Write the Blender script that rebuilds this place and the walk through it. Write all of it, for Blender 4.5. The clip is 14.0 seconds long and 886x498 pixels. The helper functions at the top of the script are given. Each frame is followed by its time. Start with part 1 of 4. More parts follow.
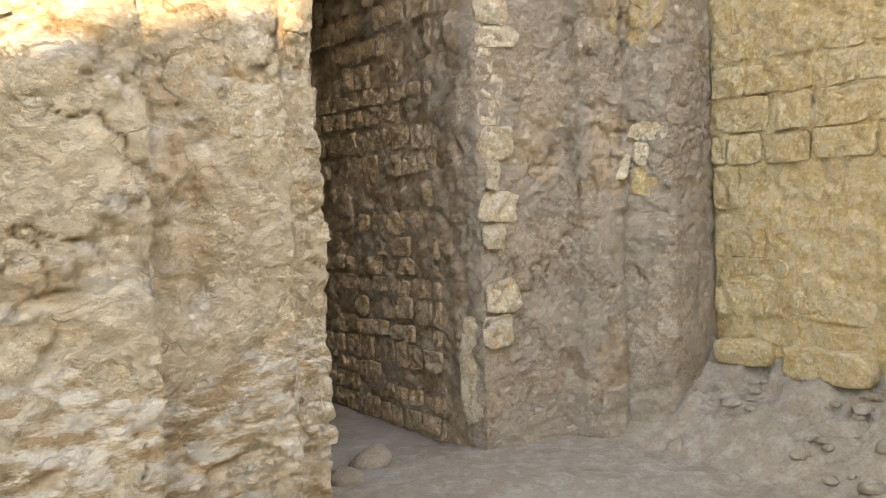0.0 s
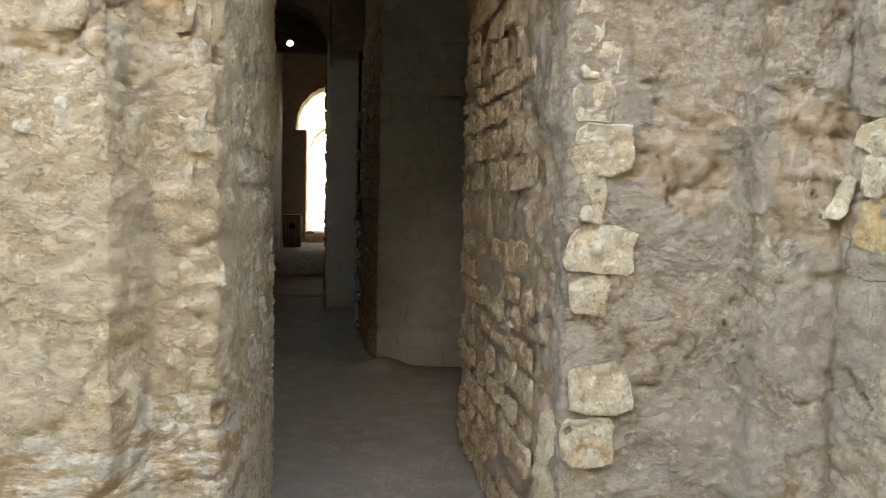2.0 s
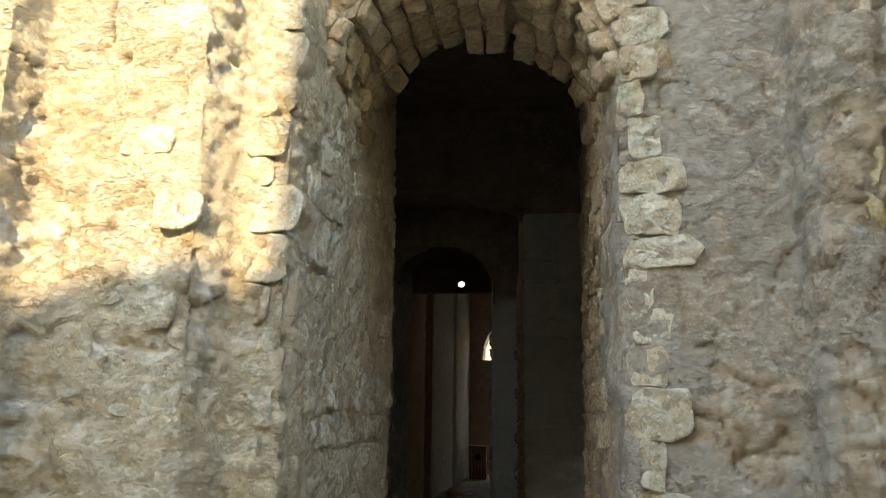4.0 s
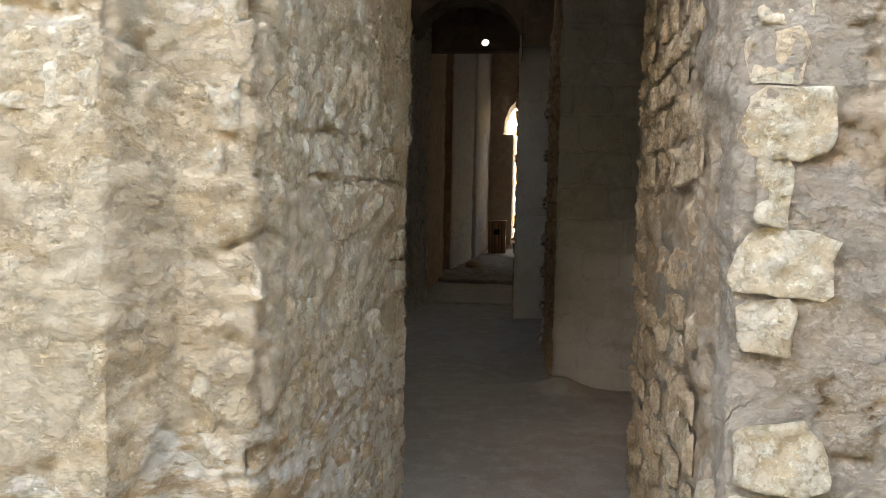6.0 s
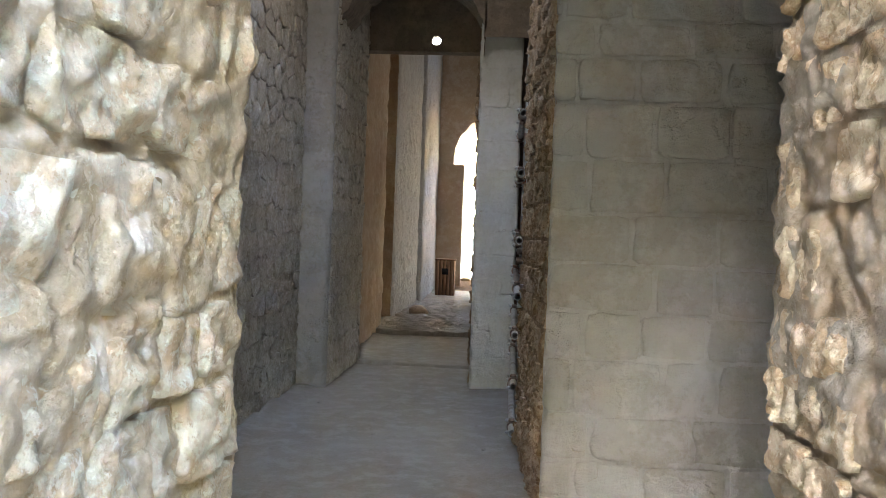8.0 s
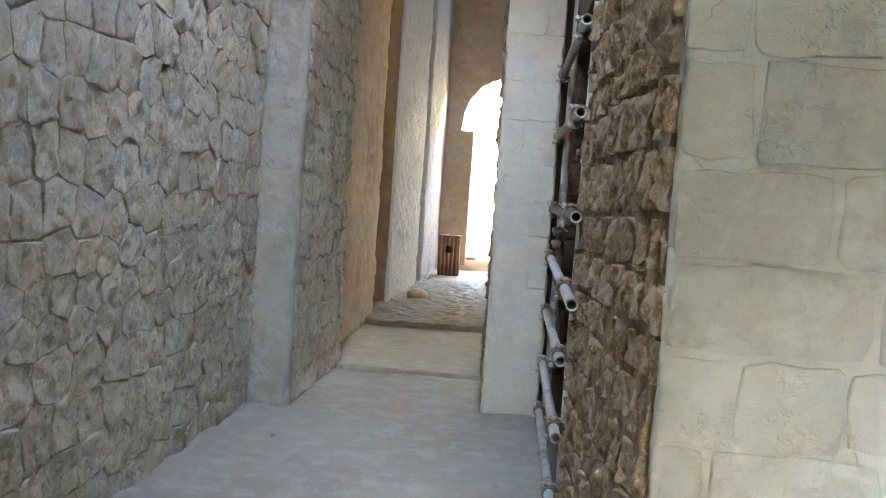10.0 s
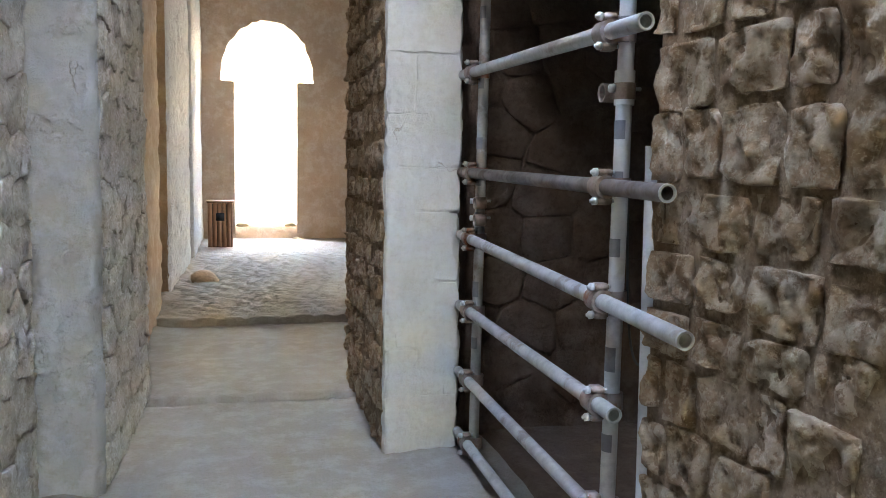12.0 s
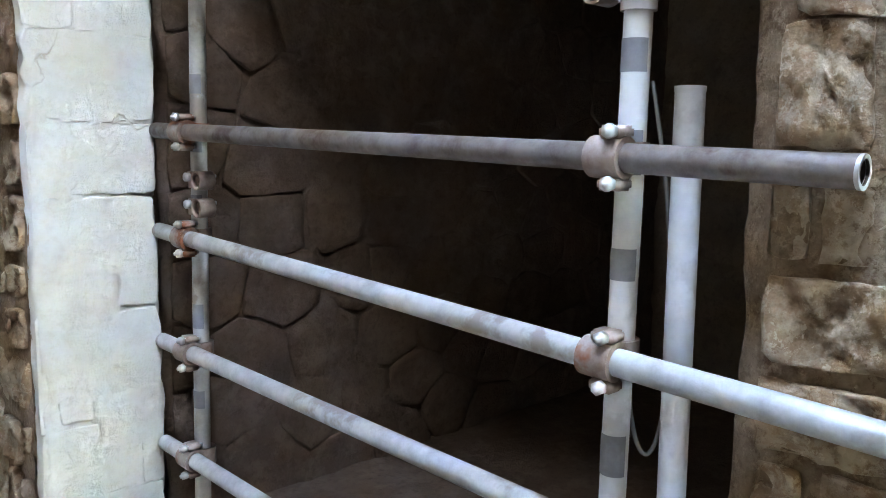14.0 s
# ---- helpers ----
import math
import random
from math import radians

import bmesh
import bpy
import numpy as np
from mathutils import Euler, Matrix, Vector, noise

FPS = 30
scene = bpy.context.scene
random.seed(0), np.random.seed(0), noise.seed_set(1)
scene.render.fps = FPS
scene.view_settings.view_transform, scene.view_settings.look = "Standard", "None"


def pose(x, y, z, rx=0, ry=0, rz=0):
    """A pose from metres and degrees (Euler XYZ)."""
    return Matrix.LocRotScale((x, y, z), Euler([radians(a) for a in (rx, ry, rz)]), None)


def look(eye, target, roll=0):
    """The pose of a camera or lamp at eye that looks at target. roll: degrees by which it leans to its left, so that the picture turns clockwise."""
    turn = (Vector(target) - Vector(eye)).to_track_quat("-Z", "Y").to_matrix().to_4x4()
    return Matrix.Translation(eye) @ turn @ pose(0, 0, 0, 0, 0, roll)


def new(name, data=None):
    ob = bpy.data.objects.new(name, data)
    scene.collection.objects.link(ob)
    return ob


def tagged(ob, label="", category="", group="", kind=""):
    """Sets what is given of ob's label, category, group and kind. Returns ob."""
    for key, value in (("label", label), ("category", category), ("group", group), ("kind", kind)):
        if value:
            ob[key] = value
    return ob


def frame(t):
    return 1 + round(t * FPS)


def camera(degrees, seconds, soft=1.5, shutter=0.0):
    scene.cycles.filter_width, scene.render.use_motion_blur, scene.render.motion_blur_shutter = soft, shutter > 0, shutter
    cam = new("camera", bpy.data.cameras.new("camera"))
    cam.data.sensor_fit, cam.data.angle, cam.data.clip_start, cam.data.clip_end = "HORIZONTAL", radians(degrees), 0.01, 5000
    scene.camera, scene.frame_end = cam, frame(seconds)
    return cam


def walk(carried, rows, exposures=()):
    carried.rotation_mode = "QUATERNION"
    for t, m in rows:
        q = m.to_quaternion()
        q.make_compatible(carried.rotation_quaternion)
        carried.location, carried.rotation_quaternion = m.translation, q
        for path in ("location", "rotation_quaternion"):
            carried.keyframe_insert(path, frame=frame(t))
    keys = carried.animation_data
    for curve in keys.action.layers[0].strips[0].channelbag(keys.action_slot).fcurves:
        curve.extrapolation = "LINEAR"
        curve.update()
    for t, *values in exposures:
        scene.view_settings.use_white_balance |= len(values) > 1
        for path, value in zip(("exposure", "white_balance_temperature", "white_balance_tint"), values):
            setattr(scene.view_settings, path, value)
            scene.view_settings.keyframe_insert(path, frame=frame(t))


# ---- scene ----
cam = camera(56.4, 14.0, soft=0.9, shutter=0.0)
PATH = [
    (0, (1.178, 1.092, 1.355), (2.385, 2.681, 1.222), -2.2),
    (0.5, (1.775, 1.253, 1.371), (2.659, 3.046, 1.315), -1.6),
    (1, (2.316, 1.496, 1.377), (2.989, 3.377, 1.293), -0.6),
    (1.5, (2.796, 1.588, 1.422), (3.215, 3.537, 1.263), -1.6),
    (2, (3.123, 1.679, 1.459), (3.374, 3.658, 1.32), 1.1),
    (2.5, (3.355, 1.706, 1.565), (3.421, 3.701, 1.684), 3.3),
    (2.7, (3.397, 1.653, 1.604), (3.415, 3.634, 1.885), 3.3),
    (4.8, (3.635, 1.481, 1.581), (3.326, 3.416, 1.979), -0.1),
    (5, (3.625, 1.554, 1.538), (3.314, 3.519, 1.749), -0.2),
    (5.5, (3.539, 1.879, 1.445), (3.264, 3.856, 1.322), 1.5),
    (6, (3.448, 2.279, 1.425), (3.176, 4.256, 1.293), 1.1),
    (6.5, (3.398, 2.795, 1.463), (3.054, 4.763, 1.368), 0.7),
    (7, (3.303, 3.363, 1.469), (3.036, 5.345, 1.422), 2.8),
    (7.5, (3.317, 3.918, 1.412), (3.124, 5.908, 1.373), 2.4),
    (7.7, (3.285, 4.142, 1.393), (3.131, 6.135, 1.357), 1.7),
    (9.8, (3.058, 6.223, 1.378), (2.923, 8.216, 1.28), 3.9),
    (10, (3.041, 6.38, 1.357), (2.896, 8.373, 1.255), 3.9),
    (10.5, (2.928, 6.792, 1.366), (2.754, 8.78, 1.225), 4.0),
    (11, (2.68, 7.153, 1.372), (2.585, 9.14, 1.166), 2.8),
    (11.5, (2.502, 7.545, 1.392), (2.662, 9.529, 1.199), 1.7),
    (12, (2.288, 7.933, 1.402), (2.765, 9.866, 1.211), 0.9),
    (12.5, (2.13, 8.203, 1.45), (2.884, 10.047, 1.266), 1.3),
    (13, (2.131, 8.599, 1.42), (3.065, 10.359, 1.247), 1.6),
    (13.5, (2.1, 9.017, 1.413), (3.298, 10.607, 1.218), 2.1),
    (14, (2.176, 9.431, 1.389), (3.572, 10.837, 1.119), 1.0),
]
walk(cam, [(t, look(eye, target, roll)) for t, eye, target, roll in PATH],
     [(0.0, 3.45, 9700, 18), (0.5, 3.36, 9600, 17), (1.0, 3.42, 9200, 15), (1.5, 3.88, 8800, 14), (2.0, 3.75, 8900, 14), (2.7, 3.75, 9000, 18), (4.8, 2.82, 7400, -1), (5.5, 3.7, 8600, 14), (6.5, 4.45, 8300, 16), (7.0, 5.05, 8300, 20), (7.7, 6.1, 7200, 15), (9.8, 7.55, 6400, 9), (10.5, 7.65, 6700, 11), (11.0, 7.8, 6900, 12), (12.5, 7.8, 6300, 9), (13.2, 8.4, 6400, 7), (14.0, 8.7, 6300, 6)])

# light: low sun from behind, open sky
SUN_EL, SUN_AZ = 28.0, 184.0      # degrees above the horizon, compass from +y clockwise
world = bpy.data.worlds.new("sky")
scene.world = world
world.use_nodes = True
wt = world.node_tree
sky = wt.nodes.new("ShaderNodeTexSky")
sky.sky_type, sky.sun_disc = "NISHITA", False
sky.dust_density = 0.4
sky.sun_elevation, sky.sun_rotation = radians(SUN_EL), radians(SUN_AZ)
wt.links.new(sky.outputs[0], wt.nodes["Background"].inputs[0])
wt.nodes["Background"].inputs[1].default_value = 0.15
sun_data = bpy.data.lights.new("sun", "SUN")
sun_data.energy, sun_data.angle, sun_data.color = 1.4, radians(0.5), (1.0, 0.87, 0.66)
sun = new("sun", sun_data)
sun.matrix_world = look((-20 * math.sin(radians(SUN_AZ)) * -1, 20 * math.cos(radians(SUN_AZ)), 20 * math.tan(radians(SUN_EL))), (0, 0, 0))


def sky_lamp(name, place, aim, width, height, watts, colour):
    """An area lamp that stands in for skylight."""
    d = bpy.data.lights.new(name, "AREA")
    d.shape, d.size, d.size_y, d.energy, d.color = "RECTANGLE", width, height, watts, colour
    ob = new(name, d)
    ob.matrix_world = look(place, aim)
    return ob


# fill lamp under an unseen, added roof gap, to brighten the first room
sky_lamp("fill_roof_gap", (2.45, 9.7, 4.3), (2.45, 9.7, 0.0), 0.7, 1.25, 0.22, (0.97, 0.98, 1.0))
# fill lamp added before the closed east wall to brighten the hall
sky_lamp("fill_hall_side", (6.45, 18.6, 1.9), (1.6, 18.6, 1.2), 2.4, 2.6, 0.9, (0.95, 0.97, 1.0))
sky_lamp("skylight_far_door", (2.8, 26.9, 5.3), (2.8, 20.0, 0.5), 3.0, 1.3, 6.5, (1.0, 0.88, 0.72))

# ---- materials ----
def material(name, rough=0.9, metal=0.0):
    m = bpy.data.materials.new(name)
    m.use_nodes = True
    b = m.node_tree.nodes["Principled BSDF"]
    b.inputs["Roughness"].default_value, b.inputs["Metallic"].default_value = rough, metal
    b.inputs["Specular IOR Level"].default_value = 0.25
    return m, m.node_tree, b


def link(nt, a, b):
    nt.links.new(a, b)


def noise_node(nt, coord, scale, detail=6.0, rough=0.6):
    n = nt.nodes.new("ShaderNodeTexNoise")
    n.inputs["Scale"].default_value, n.inputs["Detail"].default_value, n.inputs["Roughness"].default_value = scale, detail, rough
    link(nt, coord, n.inputs["Vector"])
    return n.outputs["Fac"]


def ramp(nt, fac, stops):
    r = nt.nodes.new("ShaderNodeValToRGB")
    e = r.color_ramp.elements
    while len(e) < len(stops):
        e.new(0.5)
    for el, (p, c) in zip(e, stops):
        el.position, el.color = p, (*c, 1)
    link(nt, fac, r.inputs[0])
    return r.outputs[0]


def mix(nt, fac, a, b, mode="MIX"):
    n = nt.nodes.new("ShaderNodeMix")
    n.data_type, n.blend_type = "RGBA", mode
    for sock, v in ((n.inputs[0], fac), (n.inputs[6], a), (n.inputs[7], b)):
        if isinstance(v, (int, float)):
            sock.default_value = v
        elif isinstance(v, tuple):
            sock.default_value = (*v, 1)
        else:
            link(nt, v, sock)
    return n.outputs[2]


def earthy(name, a, b, c, stain, big=1.6, fine=38.0, bump=0.5, rough=0.92, per_piece=0.0, stretch=(1, 1, 1), stain_amount=0.6, crack=0.0, spot=0.62, crag=0.0, coat=None, eroded=None, bare=None):
    """Stone, mortar or plaster: two tones by large patches, a third in fine grain, stains with soft edges, relief."""
    m, nt, bs = material(name, rough)
    geo = nt.nodes.new("ShaderNodeNewGeometry")
    mp = nt.nodes.new("ShaderNodeMapping")
    mp.inputs["Scale"].default_value = stretch
    link(nt, geo.outputs["Position"], mp.inputs["Vector"])
    v = mp.outputs["Vector"]
    patch = noise_node(nt, v, big, 5, 0.62)
    col = ramp(nt, patch, [(0.34, a), (0.66, b)])
    mid = noise_node(nt, v, big * 5.2, 6, 0.68)
    col = mix(nt, ramp(nt, mid, [(0.47, (0, 0, 0)), (0.6, (0.85, 0.85, 0.85))]), col, c)
    st = noise_node(nt, v, big * 2.3, 4, 0.7)
    col = mix(nt, ramp(nt, st, [(0.56, (0, 0, 0)), (0.74, (stain_amount,) * 3)]), col, stain)
    grain = noise_node(nt, v, fine, 5, 0.72)
    col = mix(nt, 0.75, col, ramp(nt, grain, [(0.30, (spot, spot * 0.96, spot * 0.9)), (0.5, (0.97, 0.97, 0.97)), (0.72, (1.0, 1.0, 1.0))]), "MULTIPLY")
    flake = None
    if crag > 8:
        raw = noise_node(nt, v, 15.0, 9, 0.74)
        flake = ramp(nt, raw, [(0.50, (0, 0, 0)), (0.545, (1, 1, 1))])
        pit = ramp(nt, noise_node(nt, v, 24.0, 8, 0.72), [(0.375, (0.55, 0.55, 0.55)), (0.405, (0, 0, 0))])
        col = mix(nt, mix(nt, 1.0, flake, (0.5, 0.5, 0.5), "MULTIPLY"), col, tuple(min(0.8, q * 1.12) for q in c))
        col = mix(nt, pit, col, tuple(q * 0.8 for q in stain))
        speck = ramp(nt, noise_node(nt, v, 46.0, 6, 0.7), [(0.57, (0, 0, 0)), (0.60, (0.6, 0.6, 0.6))])
        col = mix(nt, speck, col, tuple(min(0.85, q * 1.25) for q in c))
    layer = None
    if coat:
        # smooth coat that has come away in places with a sharp edge
        layer = ramp(nt, noise_node(nt, v, 1.9, 10, 0.66), [(0.485, (0, 0, 0)), (0.505, (1, 1, 1))])
        tone = mix(nt, ramp(nt, patch, [(0.4, (0, 0, 0)), (0.6, (1, 1, 1))]), coat, tuple(q * 0.9 for q in coat))
        col = mix(nt, mix(nt, 1.0, layer, (0.6, 0.6, 0.6), "MULTIPLY"), col, tone)
    if eroded:
        # streaky scoured plaster below a ragged line
        sep = nt.nodes.new("ShaderNodeSeparateXYZ")
        link(nt, geo.outputs["Position"], sep.inputs[0])
        rag = nt.nodes.new("ShaderNodeMath")
        rag.operation = "MULTIPLY_ADD"
        link(nt, noise_node(nt, v, 2.4, 7, 0.6), rag.inputs[0])
        rag.inputs[1].default_value = -1.0
        link(nt, sep.outputs["Z"], rag.inputs[2])
        zone = ramp(nt, rag.outputs[0], [(eroded - 0.5, (1, 1, 1)), (eroded - 0.48, (0, 0, 0))])
        tilt = nt.nodes.new("ShaderNodeMapping")
        tilt.inputs["Rotation"].default_value = (0, radians(28), 0)
        tilt.inputs["Scale"].default_value = (2.2, 2.2, 8.0)
        link(nt, geo.outputs["Position"], tilt.inputs["Vector"])
        streak = ramp(nt, noise_node(nt, tilt.outputs[0], 2.4, 9, 0.68), [(0.43, (0.48, 0.33, 0.185)), (0.48, (0.64, 0.51, 0.34)), (0.53, (0.80, 0.73, 0.60))])
        col = mix(nt, mix(nt, 1.0, zone, (0.85, 0.85, 0.85), "MULTIPLY"), col, streak)
    if bare:
        # where the plaster has fallen off, the core of the wall shows
        at = nt.nodes.new("ShaderNodeAttribute")
        at.attribute_name = "bare"
        core = ramp(nt, mid, [(0.36, bare[0]), (0.5, bare[1]), (0.62, bare[2])])
        col = mix(nt, at.outputs["Fac"], col, core)
        sp = nt.nodes.new("ShaderNodeAttribute")
        sp.attribute_name = "split"
        col = mix(nt, sp.outputs["Fac"], col, (0.30, 0.205, 0.12))
    cr = None
    if crack:
        wob = nt.nodes.new("ShaderNodeVectorMath")
        wob.operation = "MULTIPLY_ADD"
        nz = nt.nodes.new("ShaderNodeTexNoise")
        nz.inputs["Scale"].default_value, nz.inputs["Detail"].default_value = 5.0, 5
        link(nt, v, nz.inputs["Vector"])
        link(nt, nz.outputs["Color"], wob.inputs[0])
        wob.inputs[1].default_value = (0.22, 0.22, 0.22)
        link(nt, v, wob.inputs[2])
        vo = nt.nodes.new("ShaderNodeTexVoronoi")
        vo.feature = "DISTANCE_TO_EDGE"
        vo.inputs["Scale"].default_value = crack
        link(nt, wob.outputs[0], vo.inputs["Vector"])
        line = ramp(nt, vo.outputs["Distance"], [(0.0, (0.8, 0.8, 0.8)), (0.005, (0, 0, 0))])
        gate = ramp(nt, noise_node(nt, v, 1.9, 3, 0.5), [(0.60, (0, 0, 0)), (0.68, (0.8, 0.8, 0.8))])
        cr = mix(nt, 1.0, line, gate, "MULTIPLY")
        col = mix(nt, cr, col, (0.24, 0.155, 0.085))
    if per_piece:
        oi = nt.nodes.new("ShaderNodeObjectInfo")
        tone = ramp(nt, oi.outputs["Random"], [(0.0, (1 - per_piece, 1 - per_piece * 1.1, 1 - per_piece * 1.25)), (0.5, (0.95, 0.93, 0.9)), (1.0, (1.0, 1.0, 1.0))])
        col = mix(nt, 1.0, col, tone, "MULTIPLY")
    link(nt, col, bs.inputs["Base Color"])
    h = nt.nodes.new("ShaderNodeMath")
    h.operation = "MULTIPLY_ADD"
    link(nt, mid, h.inputs[0])
    h.inputs[1].default_value = 2.2
    tiny = nt.nodes.new("ShaderNodeMath")
    tiny.operation = "MULTIPLY_ADD"
    link(nt, noise_node(nt, v, fine * 0.45, 8, 0.78), tiny.inputs[0])
    tiny.inputs[1].default_value = 2.0
    link(nt, grain, tiny.inputs[2])
    link(nt, tiny.outputs[0], h.inputs[2])
    bp = nt.nodes.new("ShaderNodeBump")
    bp.inputs["Strength"].default_value, bp.inputs["Distance"].default_value = bump, 0.012
    top = h.outputs[0]
    if crag:
        rg = nt.nodes.new("ShaderNodeTexNoise")
        rg.noise_type, rg.normalize = "RIDGED_MULTIFRACTAL", True
        rg.inputs["Scale"].default_value, rg.inputs["Detail"].default_value = crag, 5
        link(nt, v, rg.inputs["Vector"])
        h3 = nt.nodes.new("ShaderNodeMath")
        h3.operation = "MULTIPLY_ADD"
        link(nt, rg.outputs["Fac"], h3.inputs[0])
        h3.inputs[1].default_value = 3.0
        link(nt, top, h3.inputs[2])
        top = h3.outputs[0]
    if layer is not None:
        h5 = nt.nodes.new("ShaderNodeMath")
        h5.operation = "MULTIPLY_ADD"
        link(nt, layer, h5.inputs[0])
        h5.inputs[1].default_value = 1.2
        link(nt, top, h5.inputs[2])
        top = h5.outputs[0]
    if flake is not None:
        h4 = nt.nodes.new("ShaderNodeMath")
        h4.operation = "MULTIPLY_ADD"
        link(nt, flake, h4.inputs[0])
        h4.inputs[1].default_value = 0.45
        link(nt, top, h4.inputs[2])
        top = h4.outputs[0]
    if cr is not None:
        h2 = nt.nodes.new("ShaderNodeMath")
        h2.operation = "MULTIPLY_ADD"
        link(nt, cr, h2.inputs[0])
        h2.inputs[1].default_value = -2.5
        link(nt, top, h2.inputs[2])
        top = h2.outputs[0]
    link(nt, top, bp.inputs["Height"])
    link(nt, bp.outputs[0], bs.inputs["Normal"])
    return m


PLASTER = earthy("old_plaster", (0.57, 0.43, 0.262), (0.64, 0.505, 0.325), (0.71, 0.60, 0.43), (0.47, 0.335, 0.19), 1.5, 44, 1.0, stain_amount=0.45, crack=2.6, crag=11.0, stretch=(1, 1, 1.25), spot=0.6, coat=(0.66, 0.545, 0.385), eroded=0.82, bare=((0.54, 0.40, 0.24), (0.67, 0.55, 0.39), (0.77, 0.70, 0.58)))
PLASTER_GREY = earthy("grey_plaster", (0.378, 0.293, 0.203), (0.423, 0.342, 0.252), (0.495, 0.423, 0.333), (0.414, 0.27, 0.14), 1.7, 46, 1.0, crack=2.6, crag=11.0, stretch=(1, 1, 1.2), spot=0.6, coat=(0.45, 0.387, 0.31), bare=((0.41, 0.29, 0.175), (0.49, 0.37, 0.25), (0.57, 0.47, 0.355)))
JAMB = earthy("jamb_mortar", (0.43, 0.28, 0.15), (0.47, 0.34, 0.21), (0.55, 0.45, 0.32), (0.33, 0.19, 0.09), 2.0, 40, 0.9, crag=11.0)
JAMB_STONE = earthy("jamb_stone", (0.62, 0.435, 0.265), (0.69, 0.52, 0.345), (0.74, 0.61, 0.45), (0.52, 0.32, 0.165), 2.6, 42, 1.0, per_piece=0.18, crag=12.0)
CREAM_STONE = earthy("cream_jamb_stone", (0.694, 0.55, 0.37), (0.765, 0.64, 0.465), (0.796, 0.71, 0.57), (0.561, 0.37, 0.19), 2.6, 42, 1.0, per_piece=0.12, crag=12.0)
STONE = earthy("limestone", (0.60, 0.48, 0.31), (0.68, 0.58, 0.42), (0.73, 0.66, 0.53), (0.50, 0.34, 0.17), 3.0, 50, 0.9, per_piece=0.2, crag=11.0)
OCHRE = earthy("ochre_stone", (0.52, 0.37, 0.17), (0.58, 0.45, 0.25), (0.60, 0.50, 0.33), (0.42, 0.27, 0.11), 2.0, 46, 0.8, per_piece=0.2, crag=11.0)
STONE_BROWN = earthy("brown_stone", (0.32, 0.204, 0.117), (0.374, 0.261, 0.164), (0.468, 0.367, 0.261), (0.218, 0.125, 0.0624), 3.2, 45, 0.7, per_piece=0.2, stain_amount=0.3, crag=13.0)
STONE_GREY = earthy("grey_stone", (0.445, 0.397, 0.329), (0.512, 0.464, 0.392), (0.552, 0.508, 0.435), (0.348, 0.29, 0.227), 2.6, 48, 0.55, per_piece=0.15, crag=12.0)
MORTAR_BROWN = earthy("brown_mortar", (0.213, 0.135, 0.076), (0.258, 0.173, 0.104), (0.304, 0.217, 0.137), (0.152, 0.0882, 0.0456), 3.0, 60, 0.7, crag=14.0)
MORTAR_GREY = earthy("grey_mortar", (0.443, 0.396, 0.33), (0.499, 0.453, 0.377), (0.537, 0.49, 0.415), (0.358, 0.302, 0.235), 2.0, 60, 0.8, crag=12.0)
WHITE = earthy("pale_plaster", (0.408, 0.381, 0.347), (0.467, 0.449, 0.419), (0.513, 0.501, 0.483), (0.362, 0.302, 0.234), 1.8, 36, 0.7, stain_amount=0.35, spot=0.84, per_piece=0.12, crag=6.0, crack=2.2, coat=(0.475, 0.465, 0.445))
WARM = earthy("warm_plaster", (0.426, 0.3, 0.198), (0.477, 0.351, 0.24), (0.512, 0.397, 0.289), (0.341, 0.218, 0.127), 1.1, 30, 0.6, spot=0.8, crag=5.0)
# lack of light in the upper rooms is put into this dark tone
DARK = earthy("unlit_plaster", (0.20, 0.15, 0.11), (0.26, 0.20, 0.15), (0.30, 0.24, 0.18), (0.12, 0.09, 0.06), 1.2, 30, 0.6)
# the alcove's shade is put into this near-black colour
NICHE = earthy("shaded_niche_stone", (0.134, 0.0905, 0.0643), (0.178, 0.122, 0.088), (0.209, 0.147, 0.107), (0.0892, 0.0589, 0.0389), 1.6, 30, 0.8, per_piece=0.12)
WHITEWASH = earthy("blue_white_wash", (0.514, 0.49, 0.449), (0.545, 0.524, 0.486), (0.569, 0.551, 0.517), (0.389, 0.362, 0.325), 1.6, 34, 0.4, stain_amount=0.35, spot=0.88, crack=1.6, crag=6.0)
DUST = earthy("floor_dust", (0.295, 0.258, 0.214), (0.339, 0.303, 0.258), (0.369, 0.339, 0.295), (0.251, 0.207, 0.155), 1.3, 60, 0.6, spot=0.8)
EARTH = earthy("bare_earth", (0.343, 0.281, 0.211), (0.406, 0.343, 0.265), (0.468, 0.413, 0.335), (0.281, 0.218, 0.148), 2.2, 55, 1.0)
SAND = earthy("sunlit_masonry", (0.44, 0.33, 0.17), (0.50, 0.39, 0.215), (0.54, 0.44, 0.27), (0.36, 0.25, 0.13), 0.5, 8, 0.6)


# ---- mesh tools ----
def part(name, bm, mat, parent=None, label="", smooth=True):
    me = bpy.data.meshes.new(name)
    bm.to_mesh(me)
    bm.free()
    me.materials.append(mat)
    if smooth:
        me.polygons.foreach_set("use_smooth", [True] * len(me.polygons))
    ob = new(name, me)
    if parent:
        ob.parent = parent
    return tagged(ob, label)


def mesh_ob(name, verts, faces, mat, parent=None, label="", smooth=True):
    me = bpy.data.meshes.new(name)
    me.from_pydata([tuple(map(float, v)) for v in verts], [], faces)
    me.materials.append(mat)
    if smooth:
        me.polygons.foreach_set("use_smooth", [True] * len(me.polygons))
    ob = new(name, me)
    if parent:
        ob.parent = parent
    return tagged(ob, label)


